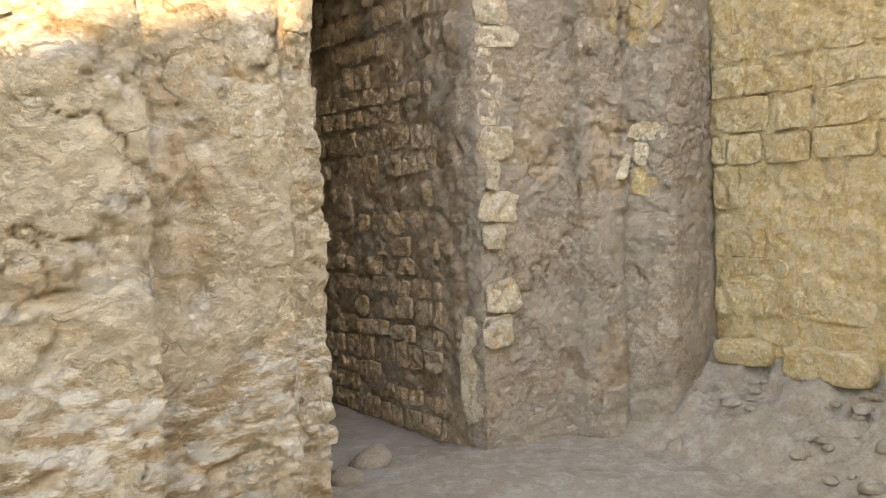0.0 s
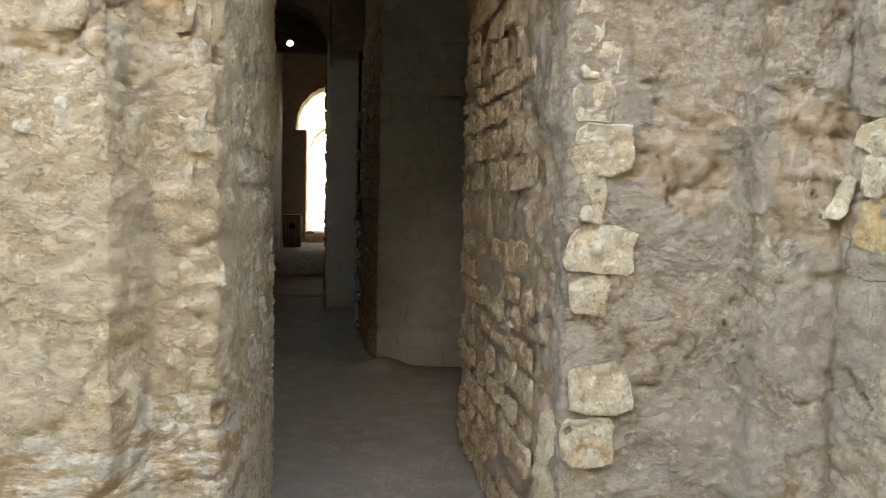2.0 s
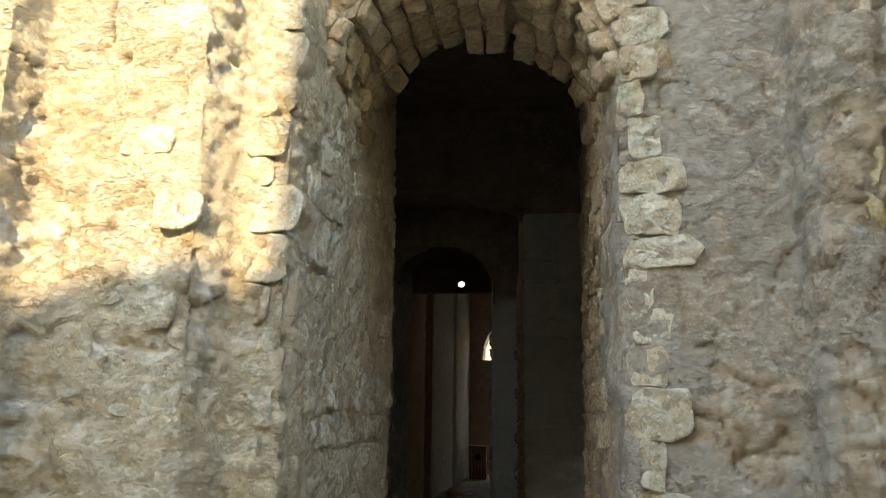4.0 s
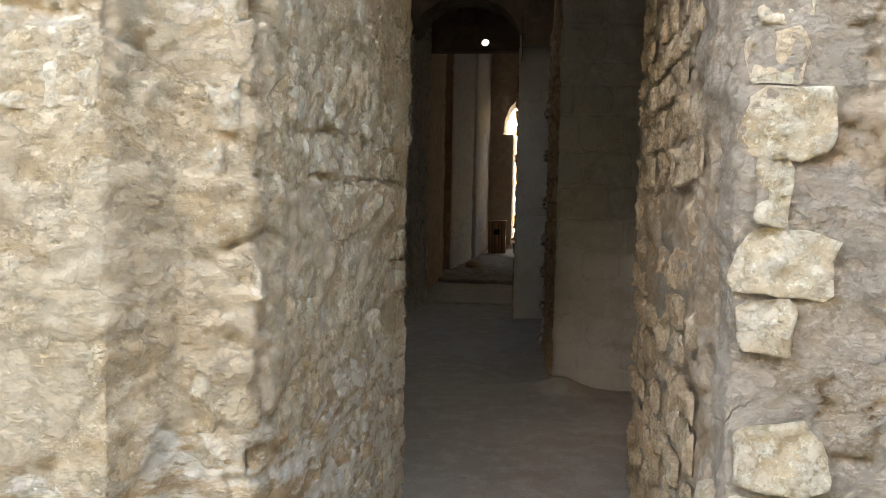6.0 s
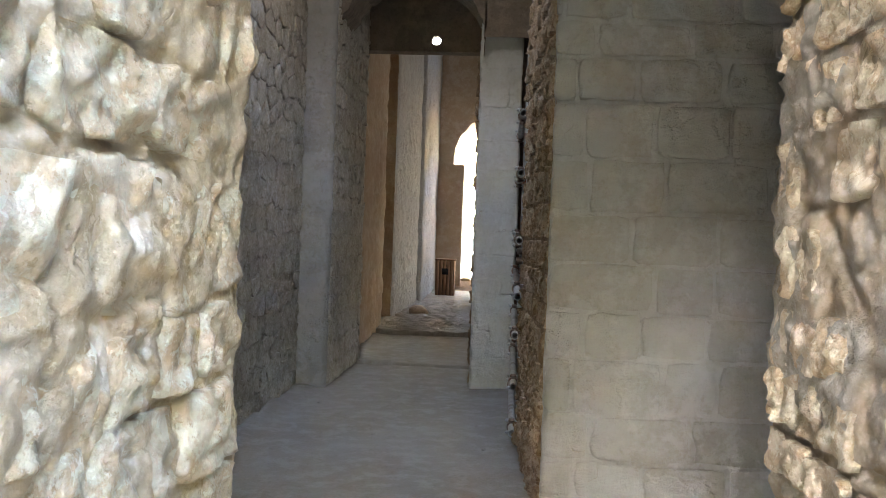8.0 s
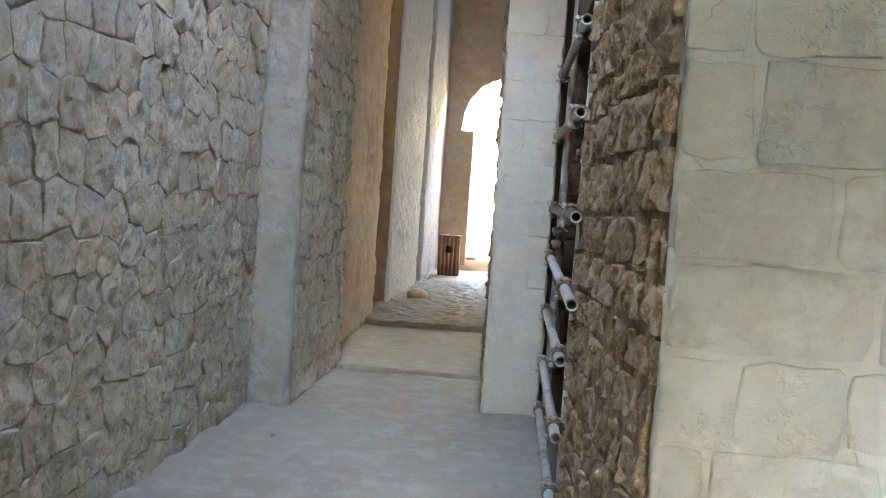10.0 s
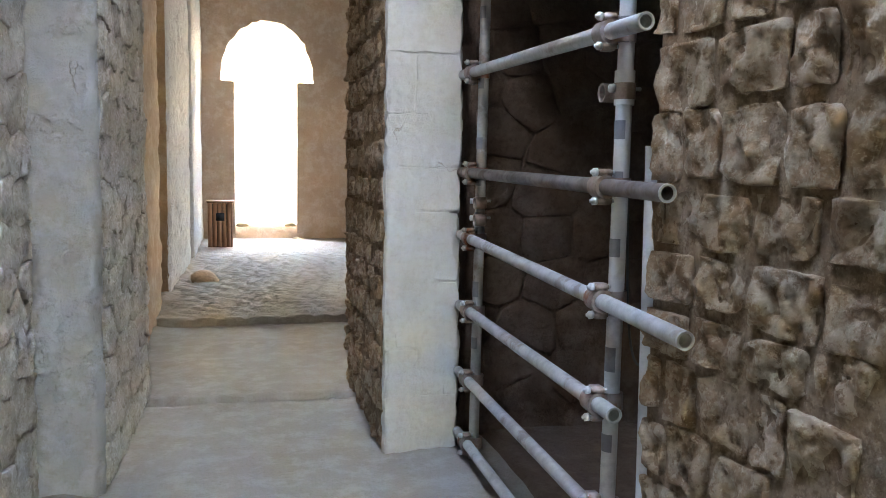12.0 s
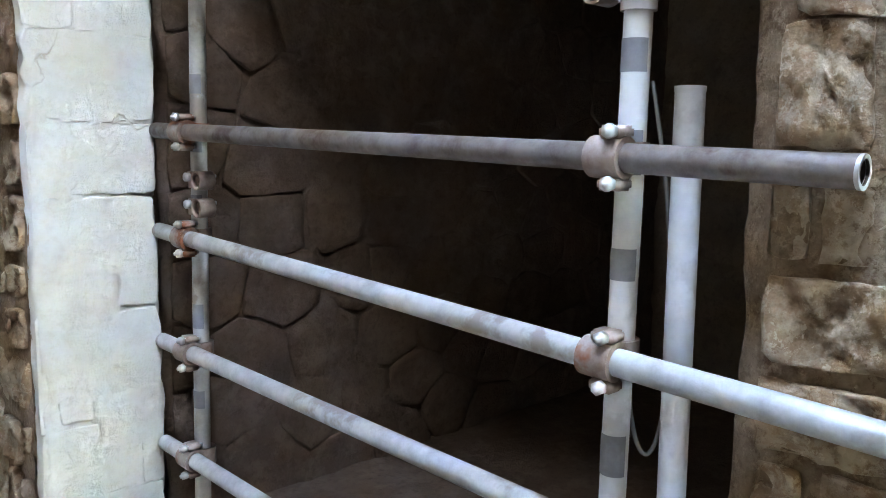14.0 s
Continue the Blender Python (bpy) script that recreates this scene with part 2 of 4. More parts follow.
def hash2(i, j, seed):
    h = (i * 374761393 + j * 668265263 + seed * 1442695041) & 0x7FFFFFFF
    h = ((h ^ (h >> 13)) * 1274126177) & 0x7FFFFFFF
    return ((h ^ (h >> 16)) & 0xFFFF) / 65535.0


def vnoise(x, y, seed=0):
    x, y = np.asarray(x, float), np.asarray(y, float)
    i, j = np.floor(x).astype(np.int64), np.floor(y).astype(np.int64)
    f, g = x - i, y - j
    f, g = f * f * (3 - 2 * f), g * g * (3 - 2 * g)
    a, b, c, d = hash2(i, j, seed), hash2(i + 1, j, seed), hash2(i, j + 1, seed), hash2(i + 1, j + 1, seed)
    return (a * (1 - f) + b * f) * (1 - g) + (c * (1 - f) + d * f) * g - 0.5


def fbm(x, y, seed=0, octaves=4):
    out, k, a = 0.0, 1.0, 1.0
    for o in range(octaves):
        out = out + a * vnoise(np.asarray(x) * k + 17.3 * o, np.asarray(y) * k - 9.1 * o, seed + o)
        k, a = k * 2.03, a * 0.55
    return out


def rubble(S, Z, cw, ch, jitter, seed):
    """Distance to the joints and a number for each stone, for uneven coursed rubble."""
    row0 = np.floor(Z / ch).astype(np.int64)
    best, second, ident = np.full(S.shape, 9.0), np.full(S.shape, 9.0), np.zeros(S.shape)
    for dj in (-1, 0, 1):
        j = row0 + dj
        off = hash2(j, j * 0 + 7, seed) * cw
        i0 = np.floor((S - off) / cw).astype(np.int64)
        for di in (-1, 0, 1):
            i = i0 + di
            px = (i + 0.5 + jitter * (hash2(i, j, seed + 1) - 0.5)) * cw + off
            pz = (j + 0.5 + jitter * 0.8 * (hash2(i, j, seed + 2) - 0.5)) * ch
            d = np.maximum(np.abs(S - px) / cw, np.abs(Z - pz) / ch) * 0.6 + 0.4 * np.hypot((S - px) / cw, (Z - pz) / ch)
            near = d < best
            second = np.where(near, best, np.minimum(second, d))
            ident = np.where(near, hash2(i, j, seed + 3), ident)
            best = np.where(near, d, best)
    return second - best, ident


def wall_strip(name, line, z0, z1, mat, label, step=0.06, amp=0.02, seed=1, flip=False, broken=0.0, kind="structure", blocks=None, fallen=None, cracks=0.0):
    """A wall skin along a plan line (the visible side to the left of the way walked), with uneven relief."""
    pts, nor = [], []
    for (x0, y0), (x1, y1) in zip(line, line[1:]):
        ln = math.hypot(x1 - x0, y1 - y0)
        n = max(1, round(ln / step))
        for k in range(n):
            pts.append((x0 + (x1 - x0) * k / n, y0 + (y1 - y0) * k / n))
    pts.append(line[-1])
    P = np.array(pts)
    d = np.gradient(P, axis=0)
    d /= np.maximum(1e-9, np.hypot(d[:, 0], d[:, 1]))[:, None]
    N = np.stack([-d[:, 1], d[:, 0]], 1) * (-1 if flip else 1)
    s = np.concatenate([[0], np.cumsum(np.hypot(*np.diff(P, axis=0).T))])
    nz = max(2, round((z1 - z0) / step))
    Z = np.linspace(z0, z1, nz + 1)
    S, ZZ = np.meshgrid(s, Z, indexing="ij")
    h = amp * (1.3 * fbm(S * 1.3, ZZ * 1.3, seed, 3) + 1.0 * fbm(S * 6, ZZ * 9, seed + 7, 3) - 0.9 * np.abs(fbm(S * 13, ZZ * 18, seed + 8, 3)))
    if broken:
        chip = fbm(S * 2.3, ZZ * 2.6, seed + 31, 5)
        if fallen:
            chip = chip + fallen(P[:, None, 0] + 0 * ZZ, P[:, None, 1] + 0 * ZZ, ZZ)
        gone = np.clip((chip - 0.07) * 28, 0, 1)
        h -= broken * gone * (0.75 + fbm(S * 14, ZZ * 14, seed + 37, 3))
    if step < 0.02:
        h += amp * (0.42 * fbm(S * 27, ZZ * 31, seed + 91, 3) - 0.35 * np.abs(fbm(S * 19, ZZ * 23, seed + 97, 3)))
    line_mask = 0.0
    if cracks:
        r = fbm(S * 1.5, ZZ * 1.7, seed + 71, 4)
        line_mask = np.exp(-(r / 0.008) ** 2) * np.clip((fbm(S * 1.1, ZZ * 1.1, seed + 83, 2) - 0.02) * 8, 0, 1)
        h -= cracks * line_mask
    if blocks:
        cw, ch, jit, deep, where = blocks
        SW = S + 0.03 * fbm(S * 6, ZZ * 6, seed + 51, 2)
        ZW = ZZ + 0.03 * fbm(S * 5, ZZ * 5, seed + 57, 2)
        e, ident = rubble(SW, ZW, cw, ch, jit, seed)
        m = np.ones_like(S) if where is None else where(P[:, None, 0] + 0 * ZZ, P[:, None, 1] + 0 * ZZ, ZZ)
        if fallen:
            m = np.maximum(m, gone)
        h += m * deep * (np.clip(e * 6, 0, 1) ** 0.5 - 0.8 + 0.8 * (ident - 0.5) - 1.1 * np.abs(fbm(S * 15, ZZ * 7, seed + 61, 3)) + 0.3)
    X = P[:, None, 0] + N[:, None, 0] * h
    Y = P[:, None, 1] + N[:, None, 1] * h
    verts = np.stack([X, Y, ZZ], -1).reshape(-1, 3)
    k = nz + 1
    faces = []
    for i in range(len(P) - 1):
        for j in range(nz):
            q = (i * k + j, (i + 1) * k + j, (i + 1) * k + j + 1, i * k + j + 1)
            faces.append(q if flip else q[::-1])
    ob = mesh_ob(name, verts, faces, mat)
    if broken:
        at = ob.data.attributes.new("bare", "FLOAT", "POINT")
        at.data.foreach_set("value", np.clip(0.85 * gone, 0, 1).astype(np.float32).ravel())
    if cracks:
        at = ob.data.attributes.new("split", "FLOAT", "POINT")
        at.data.foreach_set("value", line_mask.astype(np.float32).ravel())
    return tagged(ob, label, "wall", kind=kind)


def box_bm(x0, x1, y0, y1, z0, z1, bevel=0.0):
    bm = bmesh.new()
    bmesh.ops.create_cube(bm, size=1, matrix=Matrix.Translation(((x0 + x1) / 2, (y0 + y1) / 2, (z0 + z1) / 2)) @ Matrix.Diagonal((x1 - x0, y1 - y0, z1 - z0, 1)))
    if bevel:
        bmesh.ops.bevel(bm, geom=bm.edges[:], offset=bevel, segments=2, affect="EDGES")
    return bm


def tube_bm(a, b, r, inner=0.0, seg=20):
    """A round bar or, with an inner radius, an open pipe from a to b."""
    a, b = Vector(a), Vector(b)
    m = Matrix.Translation((a + b) / 2) @ (b - a).to_track_quat("Z", "Y").to_matrix().to_4x4()
    bm = bmesh.new()
    bmesh.ops.create_cone(bm, cap_ends=inner == 0, segments=seg, radius1=r, radius2=r, depth=(b - a).length, matrix=m)
    if inner:
        L = (b - a).length / 2
        for z in (-L, L):
            o = [bm.verts.new(m @ Vector((r * math.cos(t), r * math.sin(t), z))) for t in np.linspace(0, 2 * math.pi, seg, endpoint=False)]
            i = [bm.verts.new(m @ Vector((inner * math.cos(t), inner * math.sin(t), z))) for t in np.linspace(0, 2 * math.pi, seg, endpoint=False)]
            e = [bm.verts.new(m @ Vector((inner * math.cos(t), inner * math.sin(t), z * 0.75))) for t in np.linspace(0, 2 * math.pi, seg, endpoint=False)]
            for k in range(seg):
                bm.faces.new((o[k], o[k - 1], i[k - 1], i[k]))
                bm.faces.new((i[k], i[k - 1], e[k - 1], e[k]))
        bmesh.ops.recalc_face_normals(bm, faces=bm.faces)
    return bm


def clip_cell(poly, a, b):
    """The part of a polygon that lies nearer to a than to b."""
    mx, my, nx, ny = (a[0] + b[0]) / 2, (a[1] + b[1]) / 2, b[0] - a[0], b[1] - a[1]
    out = []
    for p, q in zip(poly, poly[1:] + poly[:1]):
        dp, dq = (p[0] - mx) * nx + (p[1] - my) * ny, (q[0] - mx) * nx + (q[1] - my) * ny
        if dp <= 0:
            out.append(p)
        if dp * dq < 0:
            t = dp / (dp - dq)
            out.append((p[0] + t * (q[0] - p[0]), p[1] + t * (q[1] - p[1])))
    return out


def cells(length, z0, z1, cw, ch, jitter, seed, gap):
    """Irregular stone outlines that fill a rectangle: rows of seeds, pushed about, each with its own ground."""
    r = random.Random(seed)
    seeds, z = [], z0
    asp = cw / ch
    while z < z1:
        hgt = ch * r.uniform(0.72, 1.35)
        s = -r.uniform(0, cw)
        while s < length + cw * 0.3:
            w = cw * r.uniform(0.6, 1.5)
            seeds.append((s + w / 2, (z + hgt / 2 + jitter * hgt * r.uniform(-0.5, 0.5)) * asp))
            s += w
        z += hgt
    for a in seeds:
        poly = [(max(0, a[0] - cw), max(z0 * asp, a[1] - cw)), (min(length, a[0] + cw), max(z0 * asp, a[1] - cw)),
                (min(length, a[0] + cw), min(z1 * asp, a[1] + cw)), (max(0, a[0] - cw), min(z1 * asp, a[1] + cw))]
        if poly[0][0] >= poly[1][0] or poly[0][1] >= poly[3][1]:
            continue
        for b in seeds:
            if b is not a and abs(b[0] - a[0]) < 2.4 * cw and abs(b[1] - a[1]) < 2.4 * cw:
                poly = clip_cell(poly, a, b)
                if len(poly) < 3:
                    break
        if len(poly) < 3:
            continue
        poly = [(x, y / asp) for x, y in poly]
        cx, cy = sum(p[0] for p in poly) / len(poly), sum(p[1] for p in poly) / len(poly)
        yield r.random(), (cx, cy), poly


def courses(length, z0, z1, cw, ch, loose, seed):
    """Squared stones in uneven courses, each corner a little off."""
    r = random.Random(seed)
    z = z0
    while z < z1 - 0.03:
        hgt = min(ch * r.uniform(0.72, 1.3), z1 - z)
        s = -r.uniform(0, cw * 0.8)
        while s < length - 0.02:
            w = cw * r.choice((r.uniform(0.55, 0.85), r.uniform(0.75, 1.1), r.uniform(1.0, 1.35)))
            a, b = max(0.0, s), min(length, s + w)
            if length - b < 0.05:
                b = length
            lo, hi = z + hgt * loose * r.uniform(-0.25, 0.35), z + hgt * (1 + loose * r.uniform(-0.35, 0.25))
            if b - a > 0.03:
                k = loose * min(b - a, hgt)
                j = lambda: r.uniform(0, 0.5) * k
                poly = [(a + j(), lo + j()), (b - j(), lo + j()), (b - j(), hi - j()), (a + j(), hi - j())]
                if r.random() < 0.5:
                    poly.insert(r.choice((1, 3)), ((a + b) / 2 + r.uniform(-0.2, 0.2) * (b - a), 0))
                    q = 1 if poly[1][1] == 0 else 3
                    poly[q] = (poly[q][0], (lo if q == 1 else hi) + r.uniform(-0.3, 0.3) * k)
                cut = []
                for q, p in enumerate(poly):
                    if r.random() < 0.45:
                        u, w2, f = poly[q - 1], poly[(q + 1) % len(poly)], r.uniform(0.08, 0.3) * min(1.0, loose * 3)
                        cut += [(p[0] + (u[0] - p[0]) * f, p[1] + (u[1] - p[1]) * f), (p[0] + (w2[0] - p[0]) * f, p[1] + (w2[1] - p[1]) * f)]
                    else:
                        cut.append(p)
                poly = cut
                c = (sum(p[0] for p in poly) / len(poly), sum(p[1] for p in poly) / len(poly))
                yield r.random(), c, poly
            s = b if b == length else s + w
        z += hgt


def stone_from(poly, c, gap, proud, rugged, seed, fine=False):
    """One stone on its outline: sides, rounded edge, uneven face. Local x along, y out, z up, from the stone's middle."""
    r = random.Random(seed)
    ring = []
    size = max(0.03, min(max(p[0] for p in poly) - min(p[0] for p in poly), max(p[1] for p in poly) - min(p[1] for p in poly)))
    for p, q in zip(poly, poly[1:] + poly[:1]):
        n = max(1, min(8 if fine else 5, round(math.hypot(q[0] - p[0], q[1] - p[1]) / (size * (0.17 if fine else 0.32)))))
        ring += [(p[0] + (q[0] - p[0]) * k / n - c[0], p[1] + (q[1] - p[1]) * k / n - c[1]) for k in range(n)]
    k0 = max(0.3, 1 - gap / size)
    sm = []
    for i, p in enumerate(ring):
        a, b = ring[i - 1], ring[(i + 1) % len(ring)]
        sm.append((0.8 * p[0] + 0.1 * (a[0] + b[0]), 0.8 * p[1] + 0.1 * (a[1] + b[1])))
    tx, tz = r.uniform(-0.5, 0.5), r.uniform(-0.5, 0.5)
    up = proud * r.uniform(0.55, 1.35)
    verts, faces, n = [], [], len(sm)
    rings = [(k0, -1.1), (k0 * 0.99, 0.6), (k0 * 0.965, 0.95), (k0 * 0.75, 1.0), (k0 * 0.4, 1.0)]
    if fine:
        rings = [(k0, -1.1), (k0 * 0.995, 0.5), (k0 * 0.97, 0.9), (k0 * 0.9, 1.0), (k0 * 0.75, 1.0), (k0 * 0.58, 1.0), (k0 * 0.4, 1.0), (k0 * 0.2, 1.0)]
    for scale, h in rings:
        X = np.array([p[0] for p in sm])
        Z = np.array([p[1] for p in sm])
        w = scale * (1 + 0.12 * vnoise(X * 40 + seed, Z * 40, seed))
        X, Z = X * w, Z * w
        Y = up * h + 0 * X
        if h > 0:
            Y = Y + up * (tx * X + tz * Z) / size + rugged * h * fbm(X * 24 + seed * 1.7, Z * 15, seed, 3)
            if fine:
                Y = Y - rugged * h * 0.75 * np.abs(fbm(X * 17 - seed * 0.9, Z * 21, seed + 5, 3))
        verts += [(float(x), float(y), float(z)) for x, y, z in zip(X, Y, Z)]
    verts.append((0, up * 1.02 + rugged * float(fbm(seed * 1.7, 0, seed, 2)), 0))
    m = len(rings) - 1
    for q in range(m):
        for i in range(n):
            j = (i + 1) % n
            faces.append((q * n + j, q * n + i, (q + 1) * n + i, (q + 1) * n + j))
    for i in range(n):
        faces.append((m * n + (i + 1) % n, m * n + i, (m + 1) * n))
    return verts, faces


def lay_stones(parent, origin, along, out, length, z0, z1, mat, seed, size=(0.19, 0.16), proud=0.03, gap=0.014, jitter=0.5, rugged=0.02, keep=lambda s, z: True, near=lambda s, z: True, name="stone", squared=None, fine=False):
    """Rubble laid on a wall face, stone by stone. along and out are plan directions; stones that 'near' leaves out are joined."""
    A, O = Vector((*along, 0)), Vector((*out, 0))
    flip = A.x * O.y - A.y * O.x < 0
    far_v, far_f = [], []
    for k, (rnd, c, poly) in enumerate(cells(length, z0, z1, size[0], size[1], jitter, seed, gap) if squared is None else courses(length, z0, z1, size[0], size[1], squared, seed)):
        if not keep(*c):
            continue
        v, f = stone_from(poly, c, gap, proud, rugged, seed * 1000 + k, fine and near(*c))
        if not flip:
            f = [q[::-1] for q in f]
        p = Vector((*origin, 0)) + A * c[0] + Vector((0, 0, c[1]))
        m = Matrix(((A.x, O.x, 0, p.x), (A.y, O.y, 0, p.y), (0, 0, 1, p.z), (0, 0, 0, 1)))
        if near(*c):
            ob = mesh_ob(name, [m.to_3x3() @ Vector(q) for q in v], f, mat, parent)
            ob.location = p
        else:
            b = len(far_v)
            far_v += [m @ Vector(q) for q in v]
            far_f += [tuple(b + i for i in q) for q in f]
    if far_v:
        tagged(mesh_ob("stonework", far_v, far_f, mat, parent), "joined courses of rough stone", kind="stuff")


# ---- the ground and floors ----
def ground_sheet():
    xs = np.concatenate([[-400, -120, -40, -14, -6], np.linspace(-3, 0.4, 20), np.linspace(0.5, 5.6, 190), [7, 14, 40, 120, 400]])
    ys = np.concatenate([[-400, -120, -40, -14, -6], np.linspace(-2, 0.8, 16), np.linspace(0.9, 6.6, 190), [9, 14, 26, 28, 40, 120, 400]])
    X, Y = np.meshgrid(xs, ys, indexing="ij")
    near = (X > -3.1) & (X < 5.7) & (Y > -2.1) & (Y < 6.7)
    H = np.where(near, 0.03 * fbm(X * 1.7, Y * 1.7, 3, 3) + 0.018 * fbm(X * 9, Y * 9, 5, 3), 0.0) - 0.03
    heap = np.clip((X - 4.55) / 0.75, 0, 1) * np.clip((4.5 - Y) / 0.4, 0, 1) * near
    H = H + heap * (0.40 + 0.16 * fbm(X * 3, Y * 3, 8, 4) + 0.10 * fbm(X * 14, Y * 14, 9, 3) + 0.05 * np.abs(fbm(X * 24, Y * 24, 19, 2)))
    H = np.where((Y > 4.6) & near, np.minimum(H, -0.02), H)
    H = H + 0.042 * np.clip((Y - 3.2) / 0.8, 0, 1) * np.clip((4.9 - Y) / 0.5, 0, 1) * near
    k = len(ys)
    faces = [(i * k + j, (i + 1) * k + j, (i + 1) * k + j + 1, i * k + j + 1) for i in range(len(xs) - 1) for j in range(k - 1)]
    ob = mesh_ob("ground", np.stack([X, Y, H], -1).reshape(-1, 3), faces, EARTH)
    return tagged(ob, "dusty pale earth ground with a heap of rubble", "ground", kind="structure")


ground = ground_sheet()


def floor_sheet(name, x0, x1, y0, y1, z, mat, label, step=0.07, amp=0.012, seed=4, cobble=0.0, fall=0.0):
    xs, ys = np.linspace(x0, x1, max(2, int((x1 - x0) / step))), np.linspace(y0, y1, max(2, int((y1 - y0) / step)))
    X, Y = np.meshgrid(xs, ys, indexing="ij")
    H = z + amp * (1.5 * fbm(X * 1.3, Y * 1.3, seed, 3) + fbm(X * 6, Y * 6, seed + 3, 3))
    if cobble:
        H = H + cobble * np.clip(rubble(X, Y, 0.26, 0.17, 0.9, seed)[0] * 4, 0, 1)
    H = H + 0.10 * np.exp(-((X - 3.5) / 0.16) ** 2 - ((Y - 8.36) / 0.12) ** 2) + 0.05 * np.exp(-((X - 1.52) / 0.10) ** 2) * (0.5 + fbm(X * 4, Y * 4, 55, 3))
    H = H - fall * (Y - y0)
    edge = (X == xs[0]) | (X == xs[-1]) | (Y == ys[0]) | (Y == ys[-1])
    H = np.where(edge, z - 0.2, H)
    k = len(ys)
    faces = [(i * k + j, (i + 1) * k + j, (i + 1) * k + j + 1, i * k + j + 1) for i in range(len(xs) - 1) for j in range(k - 1)]
    return tagged(mesh_ob(name, np.stack([X, Y, H], -1).reshape(-1, 3), faces, mat), label, "floor", kind="structure")


floor_sheet("floor_passage", 1.2, 6.6, 4.2, 12.95, 0.0, DUST, "grey dust-covered stone floor", seed=4)
floor_sheet("floor_alcove", 3.46, 6.5, 9.98, 12.12, 0.03, NICHE, "dusty floor of the alcove, shade put into its colour", seed=9)
floor_sheet("floor_threshold", 1.2, 6.6, 12.9, 15.35, 0.025, DUST, "worn pale threshold slab", seed=14)
floor_sheet("floor_hall", 1.0, 6.6, 15.3, 26.3, 0.045, DUST, "pale trodden floor of the hall", seed=24, amp=0.014, step=0.04, cobble=0.035, fall=0.016)

# ---- walls ----
TOP = 6.6
FINE = 3.7
LEFT_LINE = [(0.9, 3.63), (2.01, 3.64), (2.05, 3.79), (2.56, 3.81), (2.63, 3.97), (2.79, 4.00), (2.81, 4.1), (2.81, 5.80), (1.47, 5.82)]
front_left = wall_strip("wall_front_left", LEFT_LINE, -0.3, FINE, PLASTER, "weathered tan plaster wall with stones breaking through", step=0.0115, amp=0.016, seed=3, flip=True, broken=0.022, cracks=0.014,
                        fallen=lambda x, y, z: np.where((z > 1.45) & (x > 2.04), 0.03, -0.14) + 0.3 * np.clip((x - 2.62) * 8, 0, 1) - 0.35 * (y > 4.05),
                        blocks=(0.25, 0.16, 0.8, 0.018, lambda x, y, z: np.where(y > 4.1, 0.55, np.clip((x - 2.62) * 8, 0.15, 1))))
wall_strip("wall_front_left_upper", LEFT_LINE, FINE, TOP, PLASTER, "weathered tan plaster wall", step=0.1, amp=0.02, seed=4, flip=True)
wall_strip("wall_front_far", [(-6.0, 3.60), (0.93, 3.63)], -0.3, TOP, PLASTER, "weathered tan plaster wall", step=0.08, amp=0.02, seed=5, flip=True, broken=0.02)
RIGHT_LINE = [(6.6, 6.40), (3.84, 6.39), (3.83, 4.45), (3.86, 4.31), (4.39, 4.25), (4.42, 4.22), (4.43, 4.13), (4.47, 4.06), (4.54, 4.025), (4.62, 4.02), (4.655, 4.04), (4.675, 3.98), (4.71, 3.88), (4.75, 3.825), (4.80, 3.815), (5.0, 3.85), (5.22, 3.90), (5.32, 3.92)]
front_right = wall_strip("wall_front_right", RIGHT_LINE, -0.3, FINE, PLASTER_GREY, "weathered grey-tan plaster wall with half columns", step=0.0125, amp=0.016, seed=13, flip=True, broken=0.018, cracks=0.014,
                         fallen=lambda x, y, z: np.where(y > 4.4, 0.25, np.where((x > 4.45) & (x < 4.76), np.where(z > 1.2, 0.06, -0.25), -0.36)),
                         blocks=(0.2, 0.15, 0.9, 0.022, lambda x, y, z: np.where(y > 4.4, 0.6, np.where((x > 4.4) & (z > 1.2), 0.7, 0.1))))
wall_strip("wall_front_right_upper", RIGHT_LINE, FINE, TOP, PLASTER_GREY, "weathered grey-tan plaster wall", step=0.1, amp=0.02, seed=14, flip=True)
side_wall = wall_strip("wall_side", [(5.29, 3.98), (5.26, 3.86), (5.25, -1.2)], -0.3, 2.9, OCHRE, "coursed ochre stone wall", step=0.02, amp=0.022, seed=23, flip=True, blocks=(0.4, 0.22, 0.5, 0.015, None))
inner_left = wall_strip("wall_inner_left", [(1.47, 5.80), (1.46, 11.56)], -0.1, TOP, MORTAR_GREY, "grey rubble stone wall", step=0.04, amp=0.004, seed=33, flip=True)
pilaster = wall_strip("wall_pilaster", [(1.44, 11.555), (1.69, 11.58), (1.715, 11.64), (1.74, 13.15), (1.60, 13.19)], -0.1, TOP, MORTAR_GREY, "pale pilaster with rough stone side", step=0.03, amp=0.005, seed=34, flip=True)
wall_strip("wall_pilaster_face", [(1.44, 11.543), (1.688, 11.566), (1.716, 11.60), (1.722, 11.64)], -0.1, TOP, WHITE, "pale plastered block face of a pilaster", step=0.016, amp=0.005, seed=37, flip=True, blocks=(0.26, 0.19, 0.2, 0.008, None))
wall_strip("wall_left_hall_front", [(1.62, 13.19), (1.59, 15.8), (1.25, 15.82), (1.25, 16.93), (1.56, 16.94)], -0.1, TOP, WARM, "pinkish plastered wall with a recess", step=0.05, amp=0.02, seed=35, flip=True, broken=0.015)
